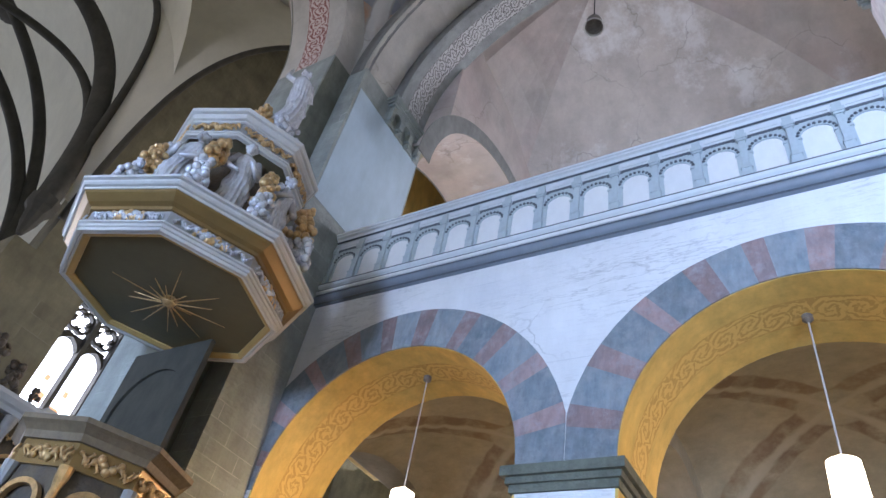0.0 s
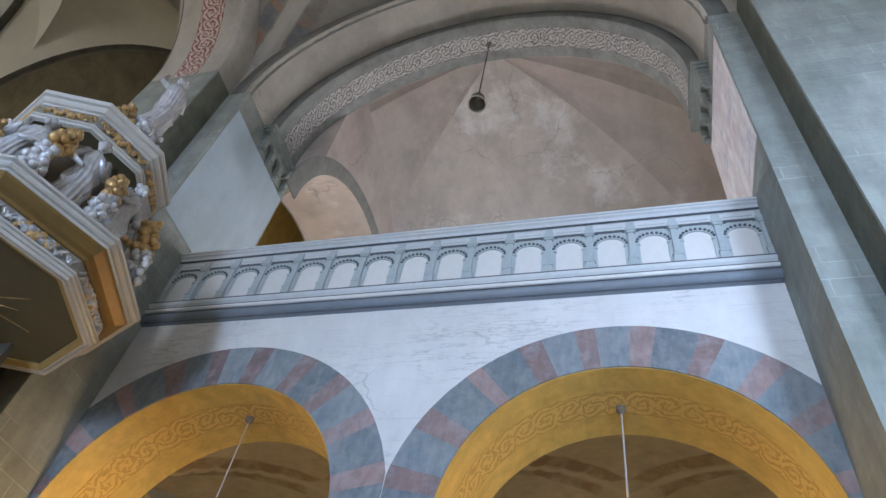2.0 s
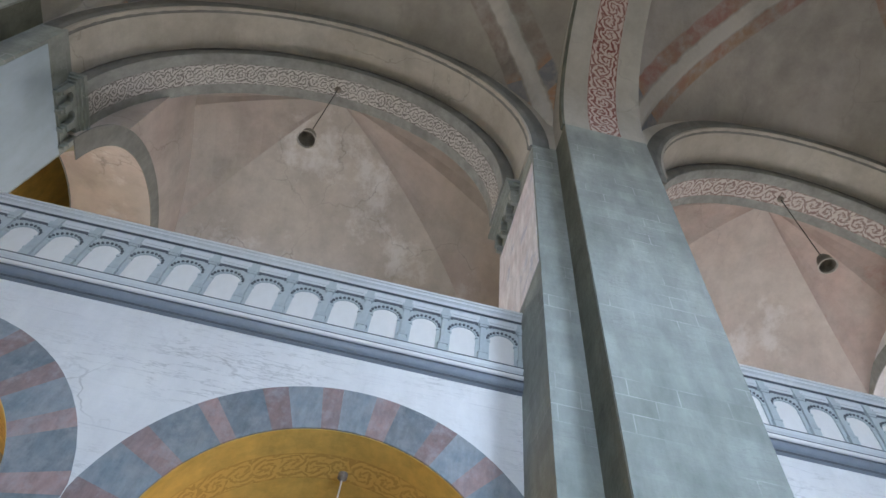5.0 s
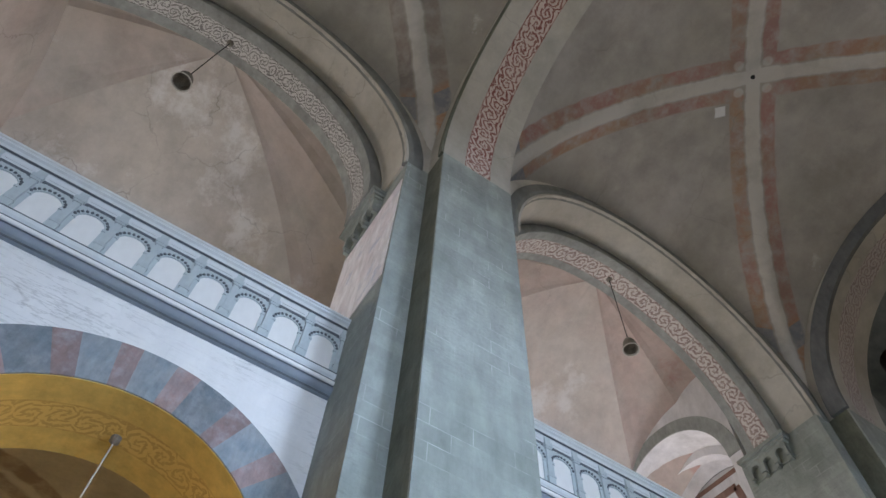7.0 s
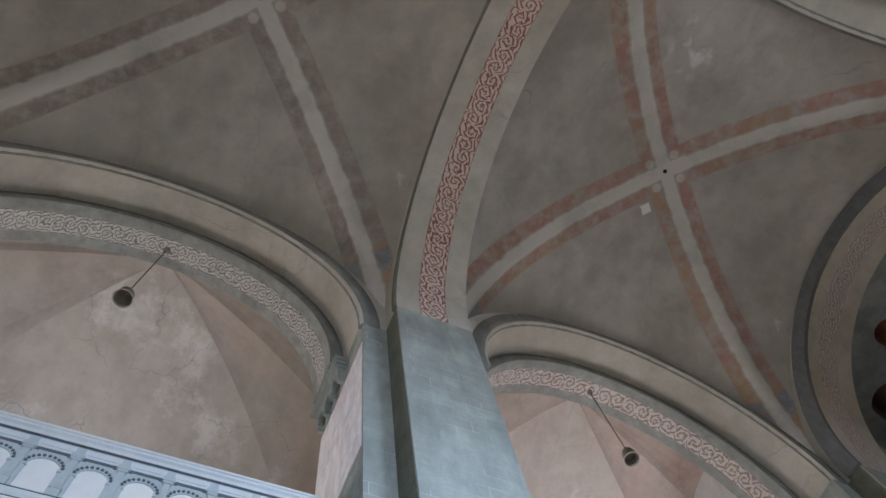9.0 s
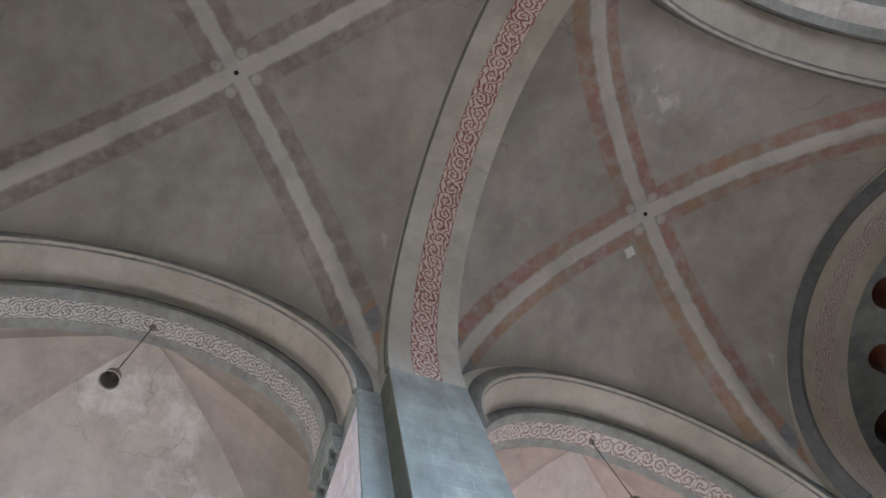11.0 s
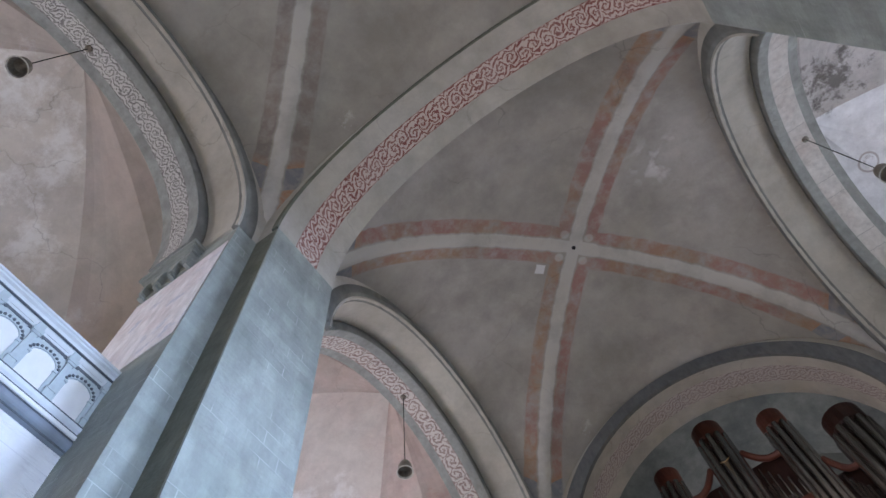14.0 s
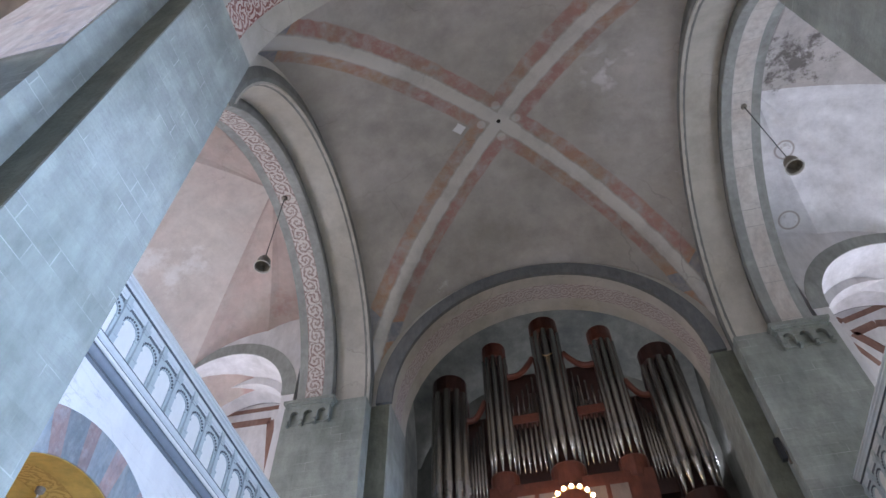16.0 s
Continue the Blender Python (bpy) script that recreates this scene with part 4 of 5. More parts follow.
bm = bmesh.new()
tube(bm, [(arc_x(13.9 * i / 24), -12.97, SPR.z + 13.9 * i / 24) for i in range(25)], 0.09, 8)
structure("trim_wall_arch", bm, RIBSTONE, "dark moulded stone edge of the wall arch", "rib", True)
bm = bmesh.new()
box(bm, -10.2, -5.9, -8.4, -8.2, 7.0, 16.0)
structure("wall_gallery_end", bm, OCHRE, "ochre painted end wall of the gallery", "wall")
rib(SPR, Vector((2.42, -18.0, 20.5)), 4.0, 0.10, 2.04, 0.75)
rib(SPR, Vector((6.42, -18.0, 18.59)), 2.8, 0.25, 2.11, 0.72)
rib(SPR, Vector((3.28, -18.0, 15.98)), 3.49, 0.12, 1.99, 0.82)
rib(SPR2, Vector((5.24, -18.0, 18.61)), 1.58, 0.15, 2.13, 0.80)
rib(SPR2, Vector((5.36, -18.0, 16.53)), 1.69, 0.15, 2.07, 0.80)
bm = bmesh.new()
ball(bm, BOSS, 0.36, 0.7, 12)
structure("trim_vault_boss", bm, RIBSTONE, "dark carved vault boss", "boss", True)
bm = bmesh.new()
box(bm, -14, 14, -28.4, -7.3, 24, 24.3)
structure("ceiling_east", bm, WEB, "plastered closing of the eastern vault", "ceiling")
bm = bmesh.new()
lathe(bm, [(0.06, -0.9), (0.16, -0.6), (0.2, -0.35), (0.3, -0.2), (0.3, 0.05)], 10, (SPR.x, SPR.y, SPR.z))
structure("trim_rib_corbel", bm, RIBSTONE, "dark carved rib corbel", "corbel")

# traceried window: frame, mullions, two lancets under foils, bright stained panes
GLASS = mat("bright_window_glass", (0.8, 0.85, 0.9), 0.4, (0.6, 0.7, 0.9), 3.0, 0.6, 0.0, 20, emit=((0.86, 0.93, 1.0), 6.0))
STAINED = mat("stained_window_glass", (0.5, 0.3, 0.1), 0.4, (0.1, 0.25, 0.5), 6.0, 1.0, 0.0, 20, emit=((0.75, 0.45, 0.22), 1.2))
window = new("window_1")
tagged(window, "tall traceried stone window with bright stained glass", "window", "", "structure")
mpw = (lambda u, w, v: (u, w, v))
bm = bmesh.new()
box(bm, -6.46, -5.18, -13.42, -13.36, 2.9, 9.12)
part("pane", bm, GLASS, window)
bm = bmesh.new()
for x, z, w, h in ((-5.65, 6.9, 0.18, 0.22), (-6.05, 6.75, 0.2, 0.25), (-5.6, 6.1, 0.3, 0.2), (-5.9, 5.2, 0.5, 0.3), (-5.6, 7.3, 0.1, 0.12), (-6.1, 7.2, 0.1, 0.14)):
    box(bm, x - w / 2, x + w / 2, -13.355, -13.345, z - h / 2, z + h / 2)
part("coloured_pane", bm, STAINED, window, "coloured stained glass figures")
bm = bmesh.new()
for x in (-6.44, -5.82, -5.2):
    box(bm, x - 0.045, x + 0.045, -13.40, -13.16, 2.9, 9.12)
part("mullion", bm, RIBSTONE, window, "dark stone mullions")
bm = bmesh.new()
for x in (-6.13, -5.51):
    for r0, dz in ((0.235, 7.85),):
        for e in (-1, 1):
            ring(bm, x + e * 0.1, dz, 0.36, 0.42, -13.38, -13.2, mpw, 14, 0.35 if e < 0 else 1.35, 1.78 if e < 0 else 2.8)
    box(bm, x - 0.31, x + 0.31, -13.37, -13.30, 8.18, 8.26)
    for k in range(4):
        a = math.pi / 4 + math.pi / 2 * k
        ring(bm, x + 0.12 * math.cos(a), 8.60 + 0.12 * math.sin(a), 0.12, 0.17, -13.38, -13.22, mpw, 14, a - 2.0, a + 2.0)
ring(bm, -5.82, 8.2, 0.10, 0.15, -13.38, -13.22, mpw, 16, 0, 2 * math.pi)
box(bm, -6.46, -5.18, -13.40, -13.18, 8.92, 9.14)
part("tracery", bm, RIBSTONE, window, "dark stone foils and lancet heads")


bm = bmesh.new()
box(bm, -10.7, 10.4, -7.9, 18.5, 18.2, 18.5)
structure("ceiling_roof", bm, VAULT, "plain closing roof over vaults", "ceiling")

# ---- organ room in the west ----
# the room's dimness is put into this dark paint; its lamp stays strong
ROOM = mat("room_paint_with_dimness", (0.27, 0.28, 0.245), 0.9, (0.12, 0.135, 0.125), 0.7, 0.9, 0.2, 8)
bm = bmesh.new()
box(bm, XC - 5.2, XC - 4.6, 13.05, 18.5, 0, 18.2)
box(bm, XC + 4.6, XC + 5.2, 13.05, 18.5, 0, 18.2)
box(bm, XC - 5.2, XC + 5.2, 18.0, 18.5, 0, 18.2)
structure("wall_organ_room", bm, ROOM, "plastered walls of the organ room, dimness put into the paint", "wall")
bm = bmesh.new()
groin(bm, 4.7, 2.6, 13.0, 4.9, 4.6, 4.6, 16)
ob = structure("ceiling_organ_room", bm, ROOM, "painted vault over the organ, dimness put into the paint", "vault", True)
ob.location = (XC, 15.5, 0)
bm = bmesh.new()
box(bm, XC - 4.7, XC + 4.7, 12.9, 18.2, 7.6, 8.0)
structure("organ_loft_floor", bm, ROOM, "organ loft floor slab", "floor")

# ---- parapets of the galleries ----
def bar(bm, profile, x0, x1):
    """A moulding with the profile (y, z), along x."""
    ends = [[bm.verts.new((x, y, z)) for y, z in profile] for x in (x0, x1)]
    n = len(profile)
    for i in range(n):
        bm.faces.new((ends[0][i], ends[0][(i + 1) % n], ends[1][(i + 1) % n], ends[1][i]))
    bm.faces.new(ends[0][::-1])
    bm.faces.new(ends[1])


def parapet(place, turn, label):
    ob = thing("gallery_parapet", place, label, "parapet", "gallery parapets", turn)
    ob.scale.z = 0.818
    h, n = HALF - 0.005, 16
    step = 2 * h / n
    # the roll's shaded lower side is put into its darker colour
    bm = bmesh.new()
    roll = [(-0.02 - 0.085 * math.sin(a), 6.805 - 0.085 * math.cos(a)) for a in (0.2, 0.5, 0.8, 1.1, 1.4, 1.7, 2.0, 2.3, 2.6, 2.9)]
    bar(bm, [(0.1, 6.70), (-0.05, 6.70), (-0.05, 6.72), (-0.02, 6.722), *roll, (-0.02, 6.89), (0.1, 6.89)], -h, h)
    part("base_cornice", bm, PARAPET_SHADED, ob, "glossy blue-grey rounded base moulding, darkened for its shaded side")
    # white strip paints in the bright highlight above the roll
    bm = bmesh.new()
    bar(bm, [(0.1, 6.89), (-0.09, 6.90), (-0.10, 6.915), (-0.10, 6.95), (-0.07, 6.985), (-0.055, 7.0), (0.1, 7.0)], -h, h)
    part("white_moulding", bm, PANEL, ob, "white moulding painting the highlight above the roll")
    bm = bmesh.new()
    bar(bm, [(0.1, 7.0), (-0.06, 7.0), (-0.065, 7.02), (-0.09, 7.045), (-0.10, 7.08), (-0.10, 7.10), (-0.07, 7.105), (-0.06, 7.13), (-0.05, 7.16), (0.1, 7.16)], -h, h)
    part("upper_moulding", bm, PARAPET_LIGHT, ob, "pale grey stepped moulding")
    # dark bars paint in the shade of the grooves between the mouldings
    for z0, z1, y0 in ((6.884, 6.902, -0.075), (6.992, 7.006, -0.072), (7.094, 7.110, -0.104), (6.702, 6.722, -0.062), (8.128, 8.142, -0.062)):
        bm = bmesh.new()
        box(bm, -h, h, y0, 0.0, z0, z1)
        part("fillet", bm, BEAD_AND_SHADE, ob, "dark line painting the shade of a groove")
    bm = bmesh.new()
    bar(bm, [(0.1, 7.975), (-0.025, 7.975), (-0.025, 8.12), (-0.05, 8.14), (-0.07, 8.19), (-0.10, 8.21), (-0.10, 8.24), (-0.12, 8.25), (-0.12, 8.285), (0.12, 8.285), (0.12, 8.22)], -h, h)
    part("top_rail", bm, PARAPET_LIGHT, ob)
    bm = bmesh.new()
    box(bm, -h, h, 0.012, 0.06, 7.1, 8.0)
    part("backing_board", bm, PARAPET, ob)
    first = {}
    for i in range(n + 1):
        x = -h + i * step
        bits = ["colonette"] + (["white_panel", "arch_trim", "beading", "recess", "rail_inset"] if i < n else [])
        for name in bits:
            if name not in first:
                bm = bmesh.new()
                if name == "colonette":
                    box(bm, -0.034, 0.034, -0.045, 0.02, 7.16, 7.94)
                    box(bm, -0.050, 0.050, -0.06, 0.02, 7.155, 7.30)
                    box(bm, -0.058, 0.058, -0.066, 0.02, 7.30, 7.325)
                    box(bm, -0.048, 0.048, -0.058, 0.02, 7.86, 7.90)
                    box(bm, -0.062, 0.062, -0.066, 0.02, 7.90, 7.974)
                    box(bm, -0.045, 0.045, -0.045, 0.0, 7.978, 8.11)
                    m = PARAPET
                elif name == "white_panel":
                    box(bm, -0.185, 0.185, 0.002, 0.011, 7.165, 7.93)
                    m = PANEL
                elif name == "arch_trim":
                    arcade(bm, -0.195, 0.195, 7.165, 7.945, -0.018, 0.008, [(0, 7.665, 0.150)], (lambda u, w, v: (u, w, v)), 14)
                    box(bm, -0.18, -0.142, -0.03, 0.0, 7.61, 7.64)
                    box(bm, 0.142, 0.18, -0.03, 0.0, 7.61, 7.64)
                    m = PARAPET
                elif name == "beading":
                    for k in range(11):
                        a = math.pi * (k + 0.5) / 11
                        ball(bm, (0.178 * math.cos(a), -0.018, 7.665 + 0.186 * math.sin(a)), 0.019, 1.2, 6)
                    m = BEAD_AND_SHADE
                elif name == "recess":
                    # dark boxes stand for the shadow gap under the rail
                    box(bm, -0.165, 0.165, -0.024, 0.0, 7.928, 7.974)
                    box(bm, -0.17, -0.135, -0.022, -0.012, 7.91, 7.95)
                    box(bm, 0.135, 0.17, -0.022, -0.012, 7.91, 7.95)
                    m = BEAD_AND_SHADE
                else:
                    box(bm, -0.15, 0.15, -0.034, -0.02, 8.02, 8.075)
                    m = PARAPET_LIGHT
                first[name] = part(name, bm, m, ob)
                if name == "beading":
                    tagged(first[name], kind="stuff")
                first[name].location.x = x + (0 if name == "colonette" else step / 2)
            else:
                twin = first[name].copy()
                scene.collection.objects.link(twin)
                twin.location.x = x + (0 if name == "colonette" else step / 2)
    return ob


# dark colour of the beads and of the painted shade lines
BEAD_AND_SHADE = mat("dark_trim_and_shade_lines", (0.10, 0.12, 0.14), 0.6, (0.16, 0.18, 0.2), 8.0)
# blue-grey paint with the roll's shade mixed into the colour
PARAPET_SHADED = mat("shaded_blue_grey_paint", (0.24, 0.28, 0.325), 0.25, (0.19, 0.225, 0.265), 2.0, 0.4, 0.02, 40, grime=0.08)
PARAPET_LIGHT = mat("pale_blue_grey_paint", (0.68, 0.72, 0.73), 0.4, (0.60, 0.64, 0.66), 2.5, 0.4, 0.05, 40, grime=0.08)
RISE = 1.343
first_parapet = parapet((XC - D_WALL, BAYS[0], RISE), radians(90), "blue-grey painted wooden parapet with white arched panels")
copy_thing(first_parapet, pose(XC - D_WALL, BAYS[1], RISE, 0, 0, 90))
for y in BAYS:
    copy_thing(first_parapet, pose(XC + D_WALL, y, RISE, 0, 0, -90))


# ---- pendant bells in the gallery arches, lamps in the ground arches ----
BRONZE = mat("dark_bronze", (0.20, 0.18, 0.15), 0.4, (0.30, 0.27, 0.22), 8.0, 0.7, 0.1, 40, metal=0.35)
WIRE = mat("dark_cord", (0.05, 0.05, 0.05), 0.7)
MILK = mat("milk_glass", (0.45, 0.44, 0.40), 0.3, (0.6, 0.58, 0.5), 6.0, 0.4, 0.0)


def bell(place, label):
    ob = thing("hanging_bell_lamp", place, label, "lamp", "bell lamps")
    bm = bmesh.new()
    lathe(bm, [(0.07, 0.0), (0.07, -0.03), (0.02, -0.06)], 10)
    part("ceiling_rose", bm, BRONZE, ob)
    bm = bmesh.new()
    tube(bm, [(0, 0, -0.05), (0, 0, -2.32)], 0.010, 6)
    part("cord", bm, WIRE, ob)
    bm = bmesh.new()
    lathe(bm, [(0.025, -2.28), (0.04, -2.31), (0.10, -2.34), (0.135, -2.42), (0.15, -2.55), (0.17, -2.60), (0.16, -2.60), (0.12, -2.46), (0.04, -2.40)], 18)
    part("shade", bm, BRONZE, ob, "dark bronze bell-shaped shade")
    bm = bmesh.new()
    lathe(bm, [(0.150, -2.59), (0.172, -2.60), (0.180, -2.63), (0.165, -2.635), (0.150, -2.59)], 18, caps=False)
    part("rim", bm, MILK, ob, "pale glass rim")
    return ob


bells = bell((XC - 5.30, -2.2, SPRING + R_IN), "dark bronze bell-shaped lamp hanging from the gallery arch")
for sx, y in ((-1, 7.68), (1, 7.70), (1, -2.2)):
    copy_thing(bells, pose(XC + sx * 5.30, y, SPRING + R_IN))

SHADE = mat("lit_white_shade", (0.9, 0.85, 0.75), 0.5, (0.85, 0.8, 0.7), 3, 0.3, 0.0, emit=((1.0, 0.86, 0.58), 5.0))


def lamp(place):
    ob = thing("pendant_lamp", place, "lit white cylindrical pendant lamp under the arch", "lamp", "pendant lamps")
    bm = bmesh.new()
    lathe(bm, [(0.05, 0.0), (0.05, -0.05), (0.015, -0.08)], 10)
    part("ceiling_rose", bm, BRONZE, ob)
    bm = bmesh.new()
    tube(bm, [(0, 0, -0.05), (0, 0, -1.42)], 0.009, 6)
    part("cord", bm, MILK, ob, "pale cord")
    bm = bmesh.new()
    lathe(bm, [(0.02, -1.38), (0.09, -1.42), (0.125, -1.44), (0.135, -1.80), (0.12, -1.80), (0.11, -1.47)], 20)
    part("shade", bm, SHADE, ob, "glowing white glass shade")
    return ob


lamps = lamp((XC - 5.45, BAYS[0] + 2.05, 4.26 + 1.58))
for y, o in ((BAYS[0], -2.05), (BAYS[1], -2.05), (BAYS[1], 2.05)):
    copy_thing(lamps, pose(XC - 5.45, y + o, 4.26 + 1.58))


# ---- sounding board of the pulpit ----
CREAMPAINT = mat("cream_paint", (0.58, 0.58, 0.55), 0.42, (0.50, 0.47, 0.41), 4.0, 0.4, 0.03, 30, grime=0.06)
GOLD = mat("worn_gilding", (0.78, 0.54, 0.26), 0.30, (0.40, 0.25, 0.11), 16.0, 0.8, 0.1, 60, metal=0.7, grime=0.1)
GOLDPAINT = mat("ochre_gold_paint", (0.48, 0.33, 0.11), 0.42, (0.38, 0.25, 0.09), 4.0, 0.5, 0.03, 30, grime=0.06)
BROWNPAINT = mat("brown_gold_paint", (0.24, 0.15, 0.05), 0.38, (0.30, 0.19, 0.06), 4.0, 0.5, 0.03, 30, metal=0.35, grime=0.06)
DARKWOOD = mat("dark_carved_wood", (0.07, 0.055, 0.04), 0.5, (0.14, 0.10, 0.05), 6.0, 0.8, 0.3, 30)
DARKPANEL = mat("dull_dark_panel", (0.045, 0.045, 0.035), 0.95, (0.07, 0.068, 0.05), 1.5, 0.8, 0.1, 20)
OLIVE = mat("dark_olive_paint", (0.135, 0.12, 0.07), 0.5, (0.10, 0.09, 0.055), 2.0, 0.5, 0.05, 30, grime=0.1)
FRIEZE = mat("pale_blue_grey_frieze", (0.34, 0.34, 0.32), 0.55, (0.25, 0.24, 0.22), 6.0, 0.6, 0.1, 30, grime=0.12)
SILVER = mat("silver_white_carving", (0.74, 0.76, 0.78), 0.26, (0.46, 0.46, 0.46), 9.0, 0.6, 0.1, 60, metal=0.3, grime=0.15)
PULPIT = Vector((-2.947, -5.6, 0.0))
TURN = radians(-2.5)
board = thing("sounding_board", PULPIT, "octagonal carved pulpit sounding board, cream and gold", "sounding board")
for name, prof, m in (
    ("underside", [(0.99, 5.30), (0.99, 5.34)], OLIVE),
    ("soffit_moulding", [(0.985, 5.33), (0.985, 5.285), (1.03, 5.26), (1.05, 5.26), (1.05, 5.33)], GOLDPAINT),
    ("lower_moulding", [(1.04, 5.33), (1.045, 5.262), (1.065, 5.255), (1.08, 5.268), (1.085, 5.255), (1.115, 5.255), (1.12, 5.275), (1.108, 5.28), (1.108, 5.292), (1.13, 5.297), (1.137, 5.318), (1.122, 5.322), (1.122, 5.33), (1.15, 5.334), (1.15, 5.352), (1.09, 5.357)], CREAMPAINT),
    ("frieze", [(1.05, 5.345), (1.10, 5.345), (1.10, 5.52), (1.05, 5.52)], FRIEZE),
    ("cavetto", [(1.05, 5.51), (1.13, 5.51), (1.14, 5.54), (1.19, 5.56), (1.26, 5.62), (1.28, 5.65), (1.05, 5.65)], BROWNPAINT),
    ("ledge", [(1.0, 5.64), (1.285, 5.64), (1.29, 5.660), (1.272, 5.664), (1.272, 5.676), (1.305, 5.680), (1.325, 5.695), (1.332, 5.712), (1.312, 5.716), (1.312, 5.728), (1.352, 5.732), (1.355, 5.757), (0.3, 5.77)], CREAMPAINT),
    ("core", [(0.55, 5.76), (0.42, 6.2), (0.40, 7.2)], DARKWOOD),
):
    bm = bmesh.new()
    octagon(bm, prof, TURN, (0, 0))
    part(name, bm, m, board)
CROWN = (-0.1, -0.2)
for name, prof, m in (
    ("crown_underside", [(0.80, 7.22), (0.80, 7.27)], OLIVE),
    ("crown_lower_moulding", [(0.78, 7.26), (0.785, 7.205), (0.80, 7.195), (0.815, 7.205), (0.82, 7.195), (0.85, 7.20), (0.855, 7.225), (0.84, 7.23), (0.84, 7.245), (0.862, 7.25), (0.862, 7.27)], CREAMPAINT),
    ("crown_frieze", [(0.78, 7.265), (0.84, 7.265), (0.84, 7.44), (0.78, 7.44)], FRIEZE),
    ("crown_cornice", [(0.78, 7.435), (0.858, 7.435), (0.862, 7.455), (0.848, 7.46), (0.848, 7.475), (0.88, 7.485), (0.905, 7.51), (0.912, 7.53), (0.895, 7.535), (0.895, 7.55), (0.935, 7.555), (0.95, 7.58), (0.95, 7.60), (0.2, 7.62)], CREAMPAINT),
):
    bm = bmesh.new()
    octagon(bm, prof, radians(0), CROWN)
    part(name, bm, m, board)


def carving(seed, width, height, depth):
    """A lumpy run of leaves and scrolls lying in the xz plane, front towards -y."""
    rnd = random.Random(seed)
    bm = bmesh.new()
    n = max(7, int(width / 0.034))
    for i in range(n):
        x = -width / 2 + width * (i + 0.5) / n
        z = math.sin(i * 1.5 + seed) * height * 0.30
        big = math.exp(-((x / (0.25 * width)) ** 2))
        ball(bm, (x + rnd.uniform(-0.008, 0.008), -depth * 0.35, z), 0.017 + 0.016 * big + rnd.uniform(0, 0.007), rnd.uniform(0.7, 1.3), 7)
        e = -1 if z > 0 else 1
        tube(bm, [(x, -depth * 0.2, z), (x + 0.02, -depth * 0.7, z + e * height * 0.2), (x + 0.045, -depth * 0.5, z + e * height * 0.5), (x + 0.03, -depth * 0.3, z + e * height * 0.62)], [0.008, 0.011, 0.009, 0.004], 5)
    return bm


for k in range(8):
    a = TURN + math.pi / 8 + math.pi / 4 * k
    for which, r, z, wd, hh, c, sd in (("gilded_carving", 1.10 * math.cos(math.pi / 8), 5.435, 0.34, 0.14, (0, 0), 1), ("silvered_carving", 1.10 * math.cos(math.pi / 8), 5.435, 0.74, 0.10, (0, 0), 2),
                                       ("crown_carving", 0.84 * math.cos(math.pi / 8), 7.352, 0.58, 0.12, CROWN, 3)):
        b = a if sd < 3 else math.pi / 8 + math.pi / 4 * k
        ob = part(which, carving(sd + 10 * (k % 3), wd, hh, 0.05), SILVER if sd == 2 else GOLD, board, "", True)
        ob.location = (c[0] + r * math.cos(b), c[1] + r * math.sin(b), z)
        ob.rotation_euler = (0, 0, b + math.pi / 2)
# gilded sun with long uneven rays under the board
star = part("sun_disc", bmesh.new(), GOLD, board)
bm = bmesh.new()
lathe(bm, [(0.07, 5.30), (0.085, 5.275), (0.065, 5.24), (0.035, 5.22)], 14, (0, 0, 0), 0.12, 7)
bm.to_mesh(star.data)
bm.free()
rnd = random.Random(4)
for k in range(17):
    a = 2 * math.pi * k / 17 + rnd.uniform(-0.10, 0.10)
    ln = rnd.choice((0.26, 0.44, 0.60, 0.36))
    bm = bmesh.new()
    tube(bm, [(0.08 * math.cos(a), 0.08 * math.sin(a), 5.25), (ln * math.cos(a), ln * math.sin(a), 5.27)], [0.010, 0.003], 4)
    part("ray", bm, GOLD, star)


